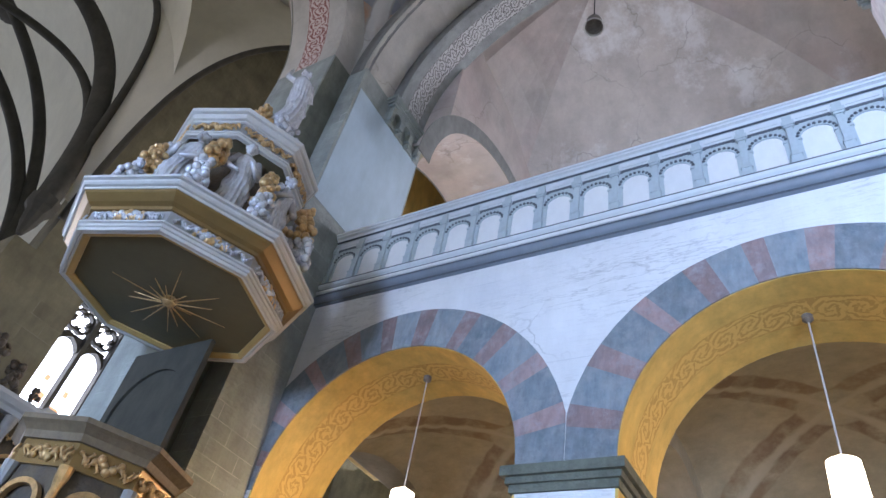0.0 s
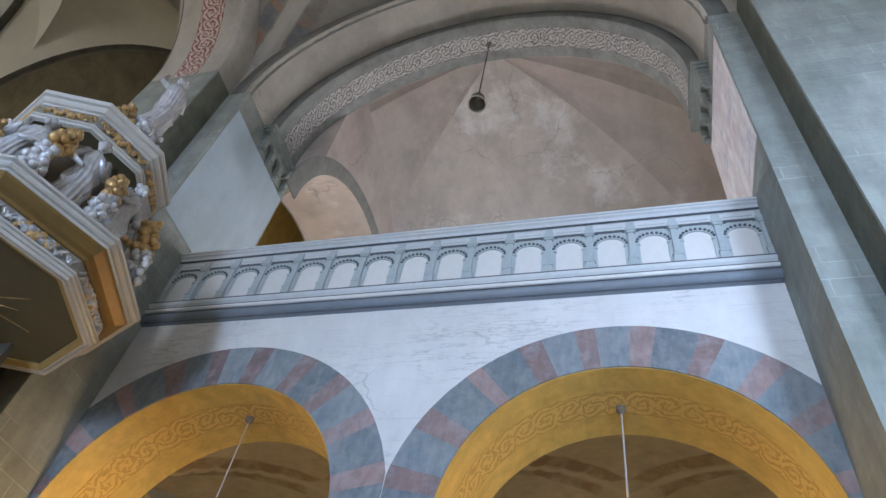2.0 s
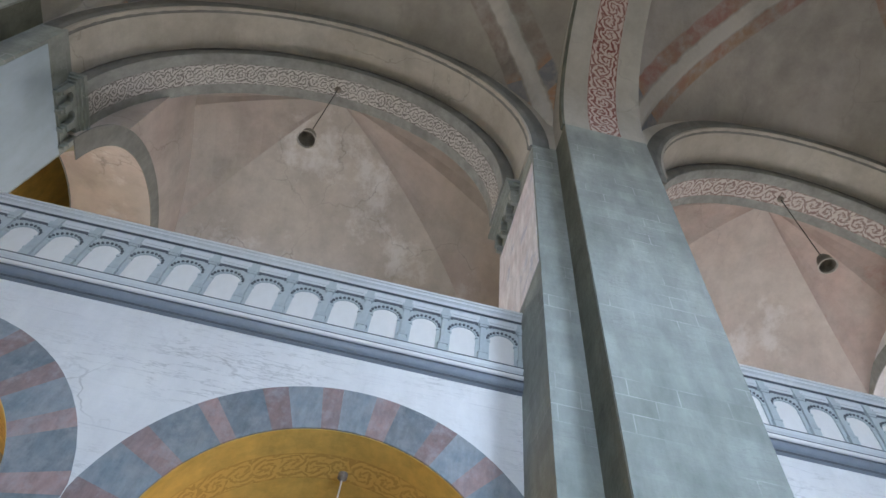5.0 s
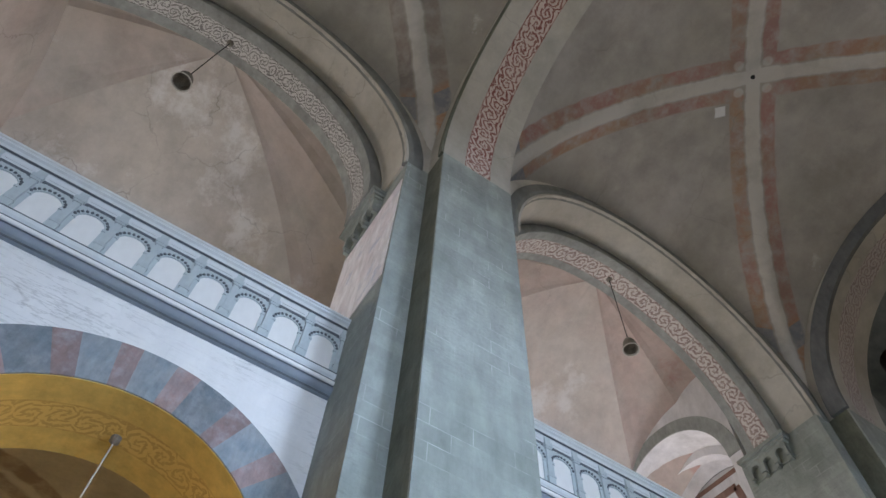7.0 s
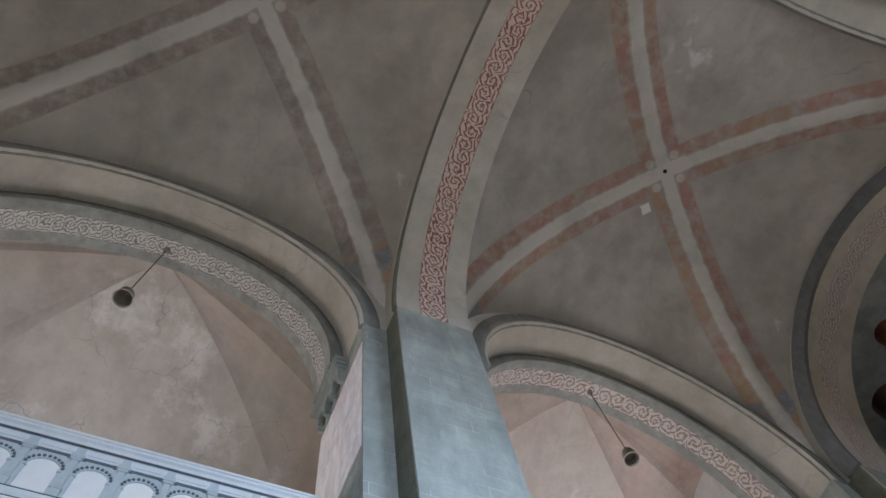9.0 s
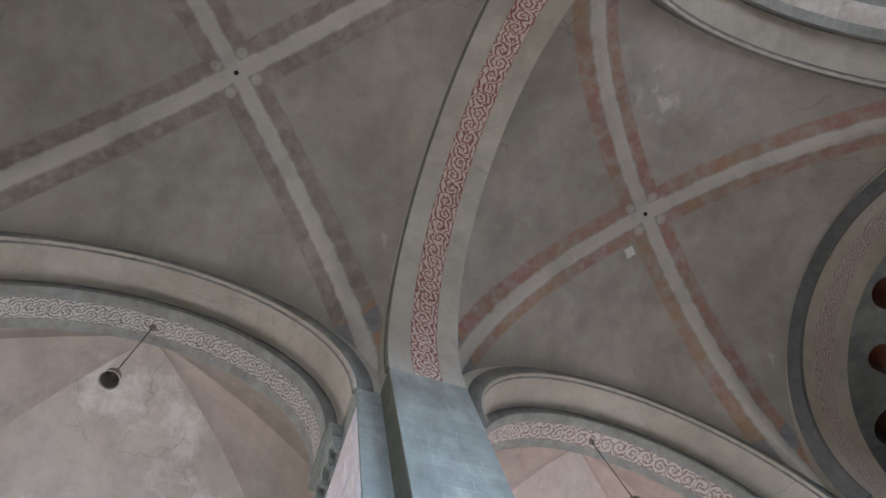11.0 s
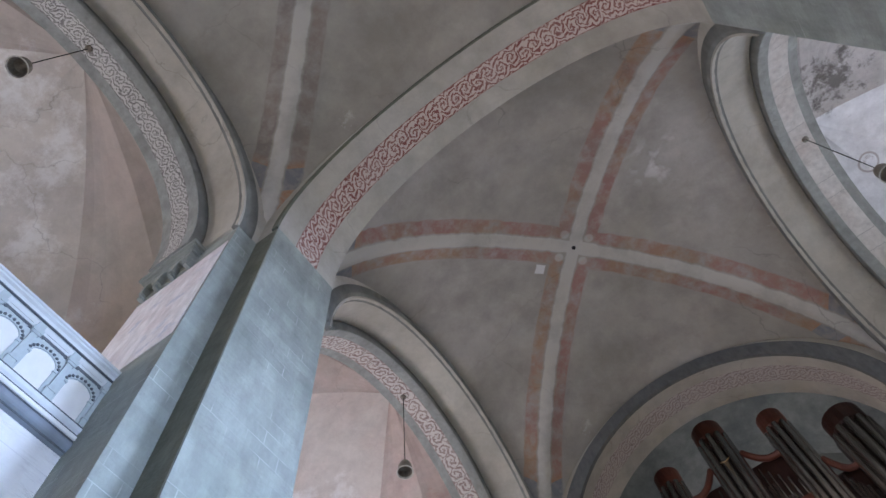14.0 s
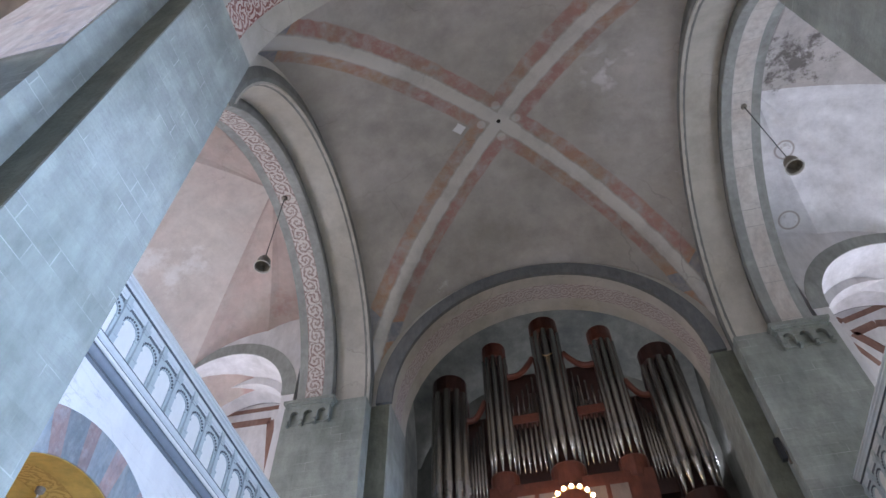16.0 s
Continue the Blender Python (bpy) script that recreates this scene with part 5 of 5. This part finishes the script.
def figure(height, seed, lean=0.0, raised=False):
    """A robed carved figure as one plain mesh, with deep slanting folds."""
    rnd = random.Random(seed)
    bm = bmesh.new()
    h, ph, sway = height, rnd.uniform(0, 6), rnd.choice((-1, 1))
    keys = ((0.0, 0.150), (0.05, 0.155), (0.25, 0.125), (0.45, 0.105), (0.58, 0.105), (0.70, 0.118), (0.77, 0.105), (0.81, 0.06), (0.835, 0.036), (0.86, 0.034))
    n, m = 56, 44
    rows = []
    for i in range(m + 1):
        z = 0.86 * i / m
        for (z0, r0), (z1, r1) in zip(keys, keys[1:]):
            if z <= z1 + 1e-6:
                r = r0 + (r1 - r0) * (z - z0) / (z1 - z0)
                break
        soft = max(0.0, min(1.0, (0.80 - z) * 5))
        row = []
        for k in range(n):
            a = 2 * math.pi * k / n
            down = abs(math.sin(8.5 * a + ph + 3.5 * z * sway)) ** 0.7
            across = max(0.0, math.sin(3 * a * sway + 17 * z + ph)) if 0.3 < z < 0.78 else 0.0
            q = 0.86 * r * (1 + soft * (0.34 * down - 0.2 + 0.26 * across))
            row.append(bm.verts.new((h * (q * math.cos(a) + 0.035 * sway * math.sin(4.5 * z)), h * (0.85 * q * math.sin(a) - 0.03 * math.sin(6 * z)), h * z)))
        rows.append(row)
    for p, q in zip(rows, rows[1:]):
        for k in range(n):
            bm.faces.new((p[k], p[(k + 1) % n], q[(k + 1) % n], q[k]))
    bm.faces.new(rows[0][::-1])
    bm.faces.new(rows[-1])
    top = 0.035 * sway * math.sin(4.5 * 0.86) * h
    ball(bm, (top, 0.01 * h, 0.905 * h), 0.050 * h, 1.3, 12)
    for k in range(10):
        a = k / 10 * 2 * math.pi
        ball(bm, (top + 0.042 * h * math.cos(a), 0.025 * h + 0.036 * h * math.sin(a), (0.925 + 0.02 * math.sin(3 * a)) * h), 0.022 * h, 1.3, 7)
    ball(bm, (top, -0.035 * h, 0.865 * h), 0.026 * h, 1.5, 7)
    for e in (-1, 1):
        up = raised and e > 0
        hand = (0.20, -0.08, 1.04) if up else (e * 0.03, -0.14, 0.56 + 0.08 * e * sway)
        elbow = (0.20, -0.03, 0.84) if up else (e * 0.145, -0.05, 0.57)
        tube(bm, [tuple(h * c for c in p) for p in ((e * 0.085, 0, 0.76), elbow, hand)], [0.034 * h, 0.036 * h, 0.016 * h], 9)
    for v in bm.verts:
        v.co.x += lean * v.co.z
    return bm


def cluster(seed, size, count):
    """A heap of carved leaves, curls and small heads."""
    rnd = random.Random(seed)
    bm = bmesh.new()
    for k in range(count):
        z = rnd.uniform(0.0, 1.0)
        r = (1 - z * 0.6) * rnd.uniform(0.0, 0.42)
        a = rnd.uniform(0, 2 * math.pi)
        p = (size * r * math.cos(a), size * r * math.sin(a), size * (0.08 + z))
        ball(bm, p, size * rnd.uniform(0.075, 0.125), rnd.uniform(0.8, 1.3), 8)
    return bm


# carved figures stand round the ledge and on the crown
for k, (deg, r, h, lean) in enumerate(((-8, 1.10, 1.16, 0.03), (26, 1.14, 1.20, -0.02), (60, 1.16, 1.22, 0.03), (96, 1.16, 1.22, -0.02), (134, 1.10, 1.20, 0.02), (-48, 1.10, 1.16, 0.0))):
    a = radians(deg)
    ob = finish("carved_figure", figure(h, k + 3, lean), SILVER, None, "", True)
    ob.location = (PULPIT.x + r * math.cos(a) * 0.80 - 0.03, PULPIT.y + r * math.sin(a) * 0.80 - 0.06, 5.765)
    ob.rotation_euler = (0, 0, a + math.pi / 2)
    tagged(ob, "silver-white carved robed figure on the sounding board", "statue", "carved figures")
for k, (deg, r, sz) in enumerate(((10, 1.12, 0.36), (44, 1.14, 0.42), (78, 1.14, 0.38), (115, 1.14, 0.44), (154, 1.05, 0.38), (-28, 1.08, 0.38))):
    a = radians(deg)
    for j, (m, nm, dz) in enumerate(((SILVER, "carved_ornament", 0.0), (GOLD, "gilded_ornament", sz * 1.02))):
        ob = finish(nm, cluster(20 + 3 * k + j, sz * (1.0 if j == 0 else 1.0), 60), m, None, "", True)
        ob.location = (PULPIT.x + r * math.cos(a) * (1 - 0.1 * j), PULPIT.y + r * math.sin(a) * (1 - 0.1 * j), 5.755 + dz)
        tagged(ob, ("silver-white carved scroll and leaf ornament on the ledge", "gilded carved leaf and flower ornament between figures")[j], "ornament", ("carved ornaments", "gilded ornaments")[j])
ob = finish("carved_figure", figure(1.16, 31, 0.0, True), SILVER, None, "", True)
ob.location, ob.rotation_euler = (-2.84, -5.14, 7.86), (0, 0, radians(-40))
tagged(ob, "silver-white carved figure with raised arm atop the crown", "statue", "carved figures")
for k, (dx, dy) in enumerate(((0.0, 0.05), (0.18, -0.12), (-0.16, 0.02))):
    ob = finish("carved_ornament", cluster(60 + k, 0.36, 40), SILVER if k != 1 else GOLD, None, "", True)
    ob.location = (-2.80 + dx, -5.12 + dy, 7.60)
    tagged(ob, "silver-white carved scroll and leaf ornament on the crown", "ornament", "carved ornaments")

# ---- pulpit basket under the board ----
basket = thing("pulpit", (PULPIT.x, -5.25, 0), "octagonal gilded pulpit basket with niches and pale cornice", "pulpit")
RB, ZB = 0.74, 3.55
for name, prof, m in (
    ("floor_panel", [(0.25, ZB - 1.75), (RB * 0.72, ZB - 1.35), (RB * 0.78, ZB - 1.25)], OLIVE),
    ("body", [(RB * 0.76, ZB - 1.26), (RB * 0.80, ZB - 1.2), (RB * 0.80, ZB - 0.16)], DARKWOOD),
    ("base_moulding", [(RB * 0.77, ZB - 1.3), (RB * 0.92, ZB - 1.27), (RB * 0.92, ZB - 1.17), (RB * 0.79, ZB - 1.12)], CREAMPAINT),
    ("frieze", [(RB * 0.78, ZB - 0.34), (RB * 0.84, ZB - 0.34), (RB * 0.84, ZB - 0.15), (RB * 0.78, ZB - 0.15)], BROWNPAINT),
    ("cornice", [(RB * 0.78, ZB - 0.155), (RB * 0.88, ZB - 0.155), (RB * 0.90, ZB - 0.10), (RB * 0.96, ZB - 0.06), (RB, ZB - 0.04), (RB, ZB), (RB * 0.75, ZB)], mat("grey_brown_paint", (0.20, 0.15, 0.09), 0.6, (0.13, 0.095, 0.05), 4.0)),
    ("stem", [(0.22, 0.0), (0.16, 0.2), (0.14, ZB - 1.9), (0.3, ZB - 1.7)], OLIVE),
):
    bm = bmesh.new()
    octagon(bm, prof, TURN, (0, 0))
    part(name, bm, m, basket)
for k in range(8):
    a = TURN + math.pi / 4 * k
    bm = bmesh.new()
    lathe(bm, [(0.05, ZB - 1.12), (0.055, ZB - 1.05), (0.035, ZB - 1.0), (0.032, ZB - 0.5), (0.05, ZB - 0.42), (0.055, ZB - 0.34)], 10, (RB * 0.83 * math.cos(a), RB * 0.83 * math.sin(a), 0))
    part("column", bm, GOLD if k % 2 else FRIEZE, basket)
    b = a + math.pi / 8
    r = RB * 0.80 * math.cos(math.pi / 8)
    bm = bmesh.new()
    ring(bm, 0, 0, 0.13, 0.17, -0.05, 0.0, (lambda u, w, v: (u, w, v)), 16)
    for o, mm, nm, dz in ((bm, GOLD, "niche_arch", -0.62), (cluster(80 + k, 0.34, 24), GOLD, "gilded_carving", -1.05), (carving(70 + k, 0.42, 0.12, 0.06), GOLD, "gilded_scroll", -0.25)):
        ob = part(nm, o, mm, basket, "", nm != "niche_arch")
        ob.location, ob.rotation_euler = (r * 1.03 * math.cos(b), r * 1.03 * math.sin(b), ZB + dz), (0, 0, b + math.pi / 2)

# dark panel added for the dark stone between basket and board, with a raised frame
bm = bmesh.new()
arcade(bm, -0.62, 0.62, 2.3, 5.25, -0.03, 0.03, [(0, 4.45, 0.52)], (lambda u, w, v: (w, u, v)), 18)
ob = part("panel_frame", bm, DARKPANEL, basket)
ob.location = (-0.66, -0.95, 0)
bm = bmesh.new()
box(bm, -0.035, 0.0, -0.60, 0.60, 2.3, 5.25)
ob = part("back_panel", bm, DARKPANEL, basket, "dull dark panel added for the dark stone niche behind the pulpit")
ob.location = (-0.66, -0.95, 0)

# ---- carved altar top ----
altar = thing("carved_altarpiece", (-5.5, -12.2, -0.1), "dark gilded carved altarpiece with a pale stepped cornice", "altarpiece")
bm = bmesh.new()
box(bm, -1.5, 1.5, -0.4, 0.3, 0, 5.9)
part("body", bm, DARKWOOD, altar)
bm = bmesh.new()
bar(bm, [(-0.4, 5.95), (0.32, 5.95), (0.36, 6.02), (0.42, 6.05), (0.48, 6.13), (0.48, 6.2), (-0.4, 6.2)], -1.55, 1.6)
part("cornice", bm, CREAMPAINT, altar, "pale stepped cornice")
bm = bmesh.new()
bar(bm, [(-0.4, 6.2), (0.2, 6.2), (0.25, 6.3), (0.3, 6.36), (-0.4, 6.36)], -1.55, 0.2)
part("upper_cornice", bm, CREAMPAINT, altar)
for k in range(5):
    x = -1.3 + 0.65 * k
    bm = bmesh.new()
    lathe(bm, [(0.09, 4.2), (0.10, 4.3), (0.07, 4.4), (0.065, 5.6), (0.10, 5.75), (0.11, 5.9)], 14, (x, 0.34, 0))
    part("column", bm, FRIEZE if k % 2 else DARKWOOD, altar)
for k in range(4):
    x = -0.97 + 0.65 * k
    bm = bmesh.new()
    ring(bm, x, 5.15, 0.18, 0.24, 0.30, 0.38, (lambda u, w, v: (u, w, v)), 16)
    part("niche_arch", bm, GOLD, altar)
    ob = part("gilded_carving", cluster(80 + k, 0.42, 24), GOLD, altar, "", True)
    ob.location = (x, 0.36, 4.75)
    ob = part("gilded_scroll", carving(70 + k, 0.5, 0.14, 0.08), GOLD, altar, "", True)
    ob.location, ob.rotation_euler = (x, 0.33, 5.62), (0, 0, math.pi)
for k, (x, z, sz) in enumerate(((-1.35, 6.36, 0.5), (1.0, 6.2, 0.55), (1.45, 6.2, 0.75), (1.75, 6.1, 0.8), (0.5, 6.2, 0.35))):
    ob = part("crest_carving", cluster(90 + k, sz, 34), DARKWOOD, altar, "dark carved leaf crest", True)
    ob.location = (x, 0.2, z)


# ---- organ ----
REDWOOD = mat("red_stained_case", (0.21, 0.065, 0.04), 0.42, (0.14, 0.045, 0.03), 3.0, 0.6, 0.1, 40)
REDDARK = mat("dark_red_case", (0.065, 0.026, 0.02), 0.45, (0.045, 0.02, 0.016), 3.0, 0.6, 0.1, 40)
TIN = mat("organ_pipe_tin", (0.70, 0.67, 0.62), 0.22, (0.56, 0.53, 0.49), 5.0, 0.5, 0.03, 30, metal=0.9, grime=0.1)
TINBRIGHT = mat("polished_pipe_mouth", (0.72, 0.72, 0.72), 0.15, (0.6, 0.6, 0.6), 5.0, 0.3, 0.0, metal=1.0)
organ = thing("pipe_organ", (XC + 0.12, 14.3, 0), "large pipe organ with red case and tin pipes", "organ")


def pipe(x, y, z0, z1, r, foot=0.7):
    bm = bmesh.new()
    lathe(bm, [(r * 0.25, z0), (r, z0 + foot), (r, z1), (r * 0.9, z1)], 12, (x, y, 0))
    ob = part("pipe", bm, TIN, organ, "", True)
    bm = bmesh.new()
    lathe(bm, [(r * 1.03, z0 + foot - 0.02), (r * 1.05, z0 + foot + 0.02), (r * 1.03, z0 + foot + 2.2 * r)], 12, (x, y, 0))
    part("pipe_mouth", bm, TINBRIGHT, ob)


def tower(x, half, top, foot, pipes, m):
    bm = bmesh.new()
    lathe(bm, [(half * 0.9, top - 0.55), (half * 1.02, top - 0.50), (half * 1.02, top - 0.04), (half * 0.95, top)], 20, (x, 0, 0))
    part("tower_cap", bm, m, organ)
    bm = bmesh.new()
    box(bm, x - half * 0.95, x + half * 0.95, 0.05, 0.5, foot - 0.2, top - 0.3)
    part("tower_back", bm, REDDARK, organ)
    bm = bmesh.new()
    lathe(bm, [(half * 0.7, foot - 0.75), (half * 1.0, foot - 0.55), (half * 1.05, foot - 0.05), (half * 1.0, foot)], 20, (x, 0, 0))
    part("tower_console", bm, m, organ)
    for k in range(pipes):
        a = math.pi * (k + 0.5) / pipes
        r = half * 0.74 * math.sin(math.pi / (2 * pipes))
        pipe(x - half * 0.86 * math.cos(a), -half * 0.86 * math.sin(a), foot, top - 0.52, r, 0.75)


tower(0.0, 0.41, 16.12, 11.15, 5, REDWOOD)
for e in (-1, 1):
    tower(e * 1.53, 0.34, 15.46, 11.15, 5, REDWOOD)
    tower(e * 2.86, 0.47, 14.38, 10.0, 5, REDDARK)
    for k in range(6):
        f = k / 5
        pipe(e * (0.50 + 0.66 * f), -0.02, 11.2, 13.6 - 1.2 * f + 0.25 * (k % 2), 0.05, 0.5)
    for k in range(6):
        f = k / 5
        pipe(e * (2.0 + 0.42 * f), 0.02, 10.6, 13.0 - 0.9 * f, 0.04, 0.5)
    for k in range(5):
        pipe(e * (0.55 + 0.62 * k / 4), 0.12, 12.9, 14.3 - 0.2 * k, 0.035, 0.3)
    for x0, x1, zt in ((0.44, 1.2, 14.55), (1.88, 2.4, 13.25)):
        bm = bmesh.new()
        tube(bm, [(e * (x0 + (x1 - x0) * f), -0.08, zt - 0.22 * math.sin(math.pi * f) + (0.5 - f) * 0.55) for f in (0, 0.2, 0.4, 0.6, 0.8, 1.0)], 0.085, 8)
        part("case_swag", bm, REDWOOD, organ)
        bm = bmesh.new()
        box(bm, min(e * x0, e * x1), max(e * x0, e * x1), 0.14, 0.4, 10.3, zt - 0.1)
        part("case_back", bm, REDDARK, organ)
    bm = bmesh.new()
    box(bm, min(e * 0.5, e * 1.2), max(e * 0.5, e * 1.2), -0.1, 0.2, 12.65, 12.9)
    part("case_rail", bm, REDWOOD, organ)
bm = bmesh.new()
box(bm, -1.9, 1.9, -0.30, 0.5, 8.0, 10.75)
box(bm, -1.5, 1.5, -0.5, -0.28, 8.0, 10.45)
part("case_front", bm, REDWOOD, organ, "red stained case front")
for x in (-1.05, -0.55, 0.55, 1.05):
    bm = bmesh.new()
    box(bm, x - 0.2, x + 0.2, -0.52, -0.495, 9.2, 10.3)
    part("case_panel", bm, mat("grey_case_panel", (0.30, 0.24, 0.22), 0.5), organ)
bm = bmesh.new()
tube(bm, [(-0.12, -0.43, 14.55), (0.0, -0.44, 14.50), (0.12, -0.43, 14.57)], 0.02, 6)
part("gold_ornament", bm, GOLD, organ, "small gilded ornament")
bulbs = thing("ring_of_bulbs", (XC + 0.12, 13.5, 9.72), "round ring of small glowing warm bulbs before the organ", "lamp")
bm = bmesh.new()
tube(bm, [(0.46 * math.cos(a), 0, 0.46 * math.sin(a)) for a in (2 * math.pi * k / 32 for k in range(33))], 0.035, 6)
part("ring", bm, GOLD, bulbs)
bm = bmesh.new()
box(bm, -0.05, 0.05, 0.0, 0.22, -0.05, 0.05)
box(bm, -0.46, 0.46, 0.0, 0.03, -0.03, 0.03)
part("bracket", bm, GOLD, bulbs)
BULB = mat("warm_bulb", (1.0, 0.8, 0.5), 0.4, emit=((1.0, 0.68, 0.34), 18.0))
for k in range(16):
    a = 2 * math.pi * k / 16
    bm = bmesh.new()
    ball(bm, (0.46 * math.cos(a), -0.06, 0.46 * math.sin(a)), 0.05, 1.0, 8)
    part("bulb", bm, BULB, bulbs, "", True)
speaker = thing("loudspeaker", (XC + D_STEP - 0.07, 11.28, 8.95), "small black loudspeaker fixed to the pier", "loudspeaker")
bm = bmesh.new()
box(bm, -0.06, 0.03, -0.06, 0.06, -0.22, 0.22)
part("case", bm, mat("black_plastic", (0.03, 0.035, 0.04), 0.5), speaker)
bm = bmesh.new()
box(bm, 0.03, 0.072, -0.02, 0.02, -0.3, -0.05)
part("bracket", bm, BRONZE, speaker)


# ---- stones of the ground arches ----
for s, side in ((-1, "north"), (1, "south")):
    wall = bpy.data.objects["wall_arcade_" + side]
    rnd = random.Random(11)
    n = 21
    shapes = [{} for k in range(n)]
    wide = [(0.72 if k % 2 else 1.28) * rnd.uniform(0.85, 1.2) for k in range(n)]
    cuts = [math.pi * sum(wide[:k]) / sum(wide) for k in range(n + 1)]
    for cy in BAYS:
        for o in (-2.05, 2.05):
            for k in range(n):
                red = k % 2 == 1
                key = (red, o > 0)
                if key not in shapes[k]:
                    bm = bmesh.new()
                    g = 0.0002
                    a0, a1 = cuts[k] + g, cuts[k + 1] - g
                    rows = []
                    for a in (a0, (a0 + a1) / 2, a1):
                        rows.append([(1.5905, a, 0.02), (1.5905, a, -0.012), (2.10, a, -0.012), (2.10, a, 0.02)])
                    vs = [[bm.verts.new((-s * -w, max(-2.045, min(2.045, r * math.cos(a))), r * math.sin(a))) for r, a, w in row] for row in rows]
                    for p, q in zip(vs, vs[1:]):
                        for i in range(4):
                            bm.faces.new((p[i], p[(i + 1) % 4], q[(i + 1) % 4], q[i]))
                    bm.faces.new(vs[0])
                    bm.faces.new(vs[-1][::-1])
                    ob = part("voussoir", bm, REDBLOCK if red else BLUEBLOCK, wall)
                    shapes[k][key] = ob
                else:
                    ob = shapes[k][key].copy()
                    scene.collection.objects.link(ob)
                ob.location = (XC + s * D_WALL, cy + o, 4.26)
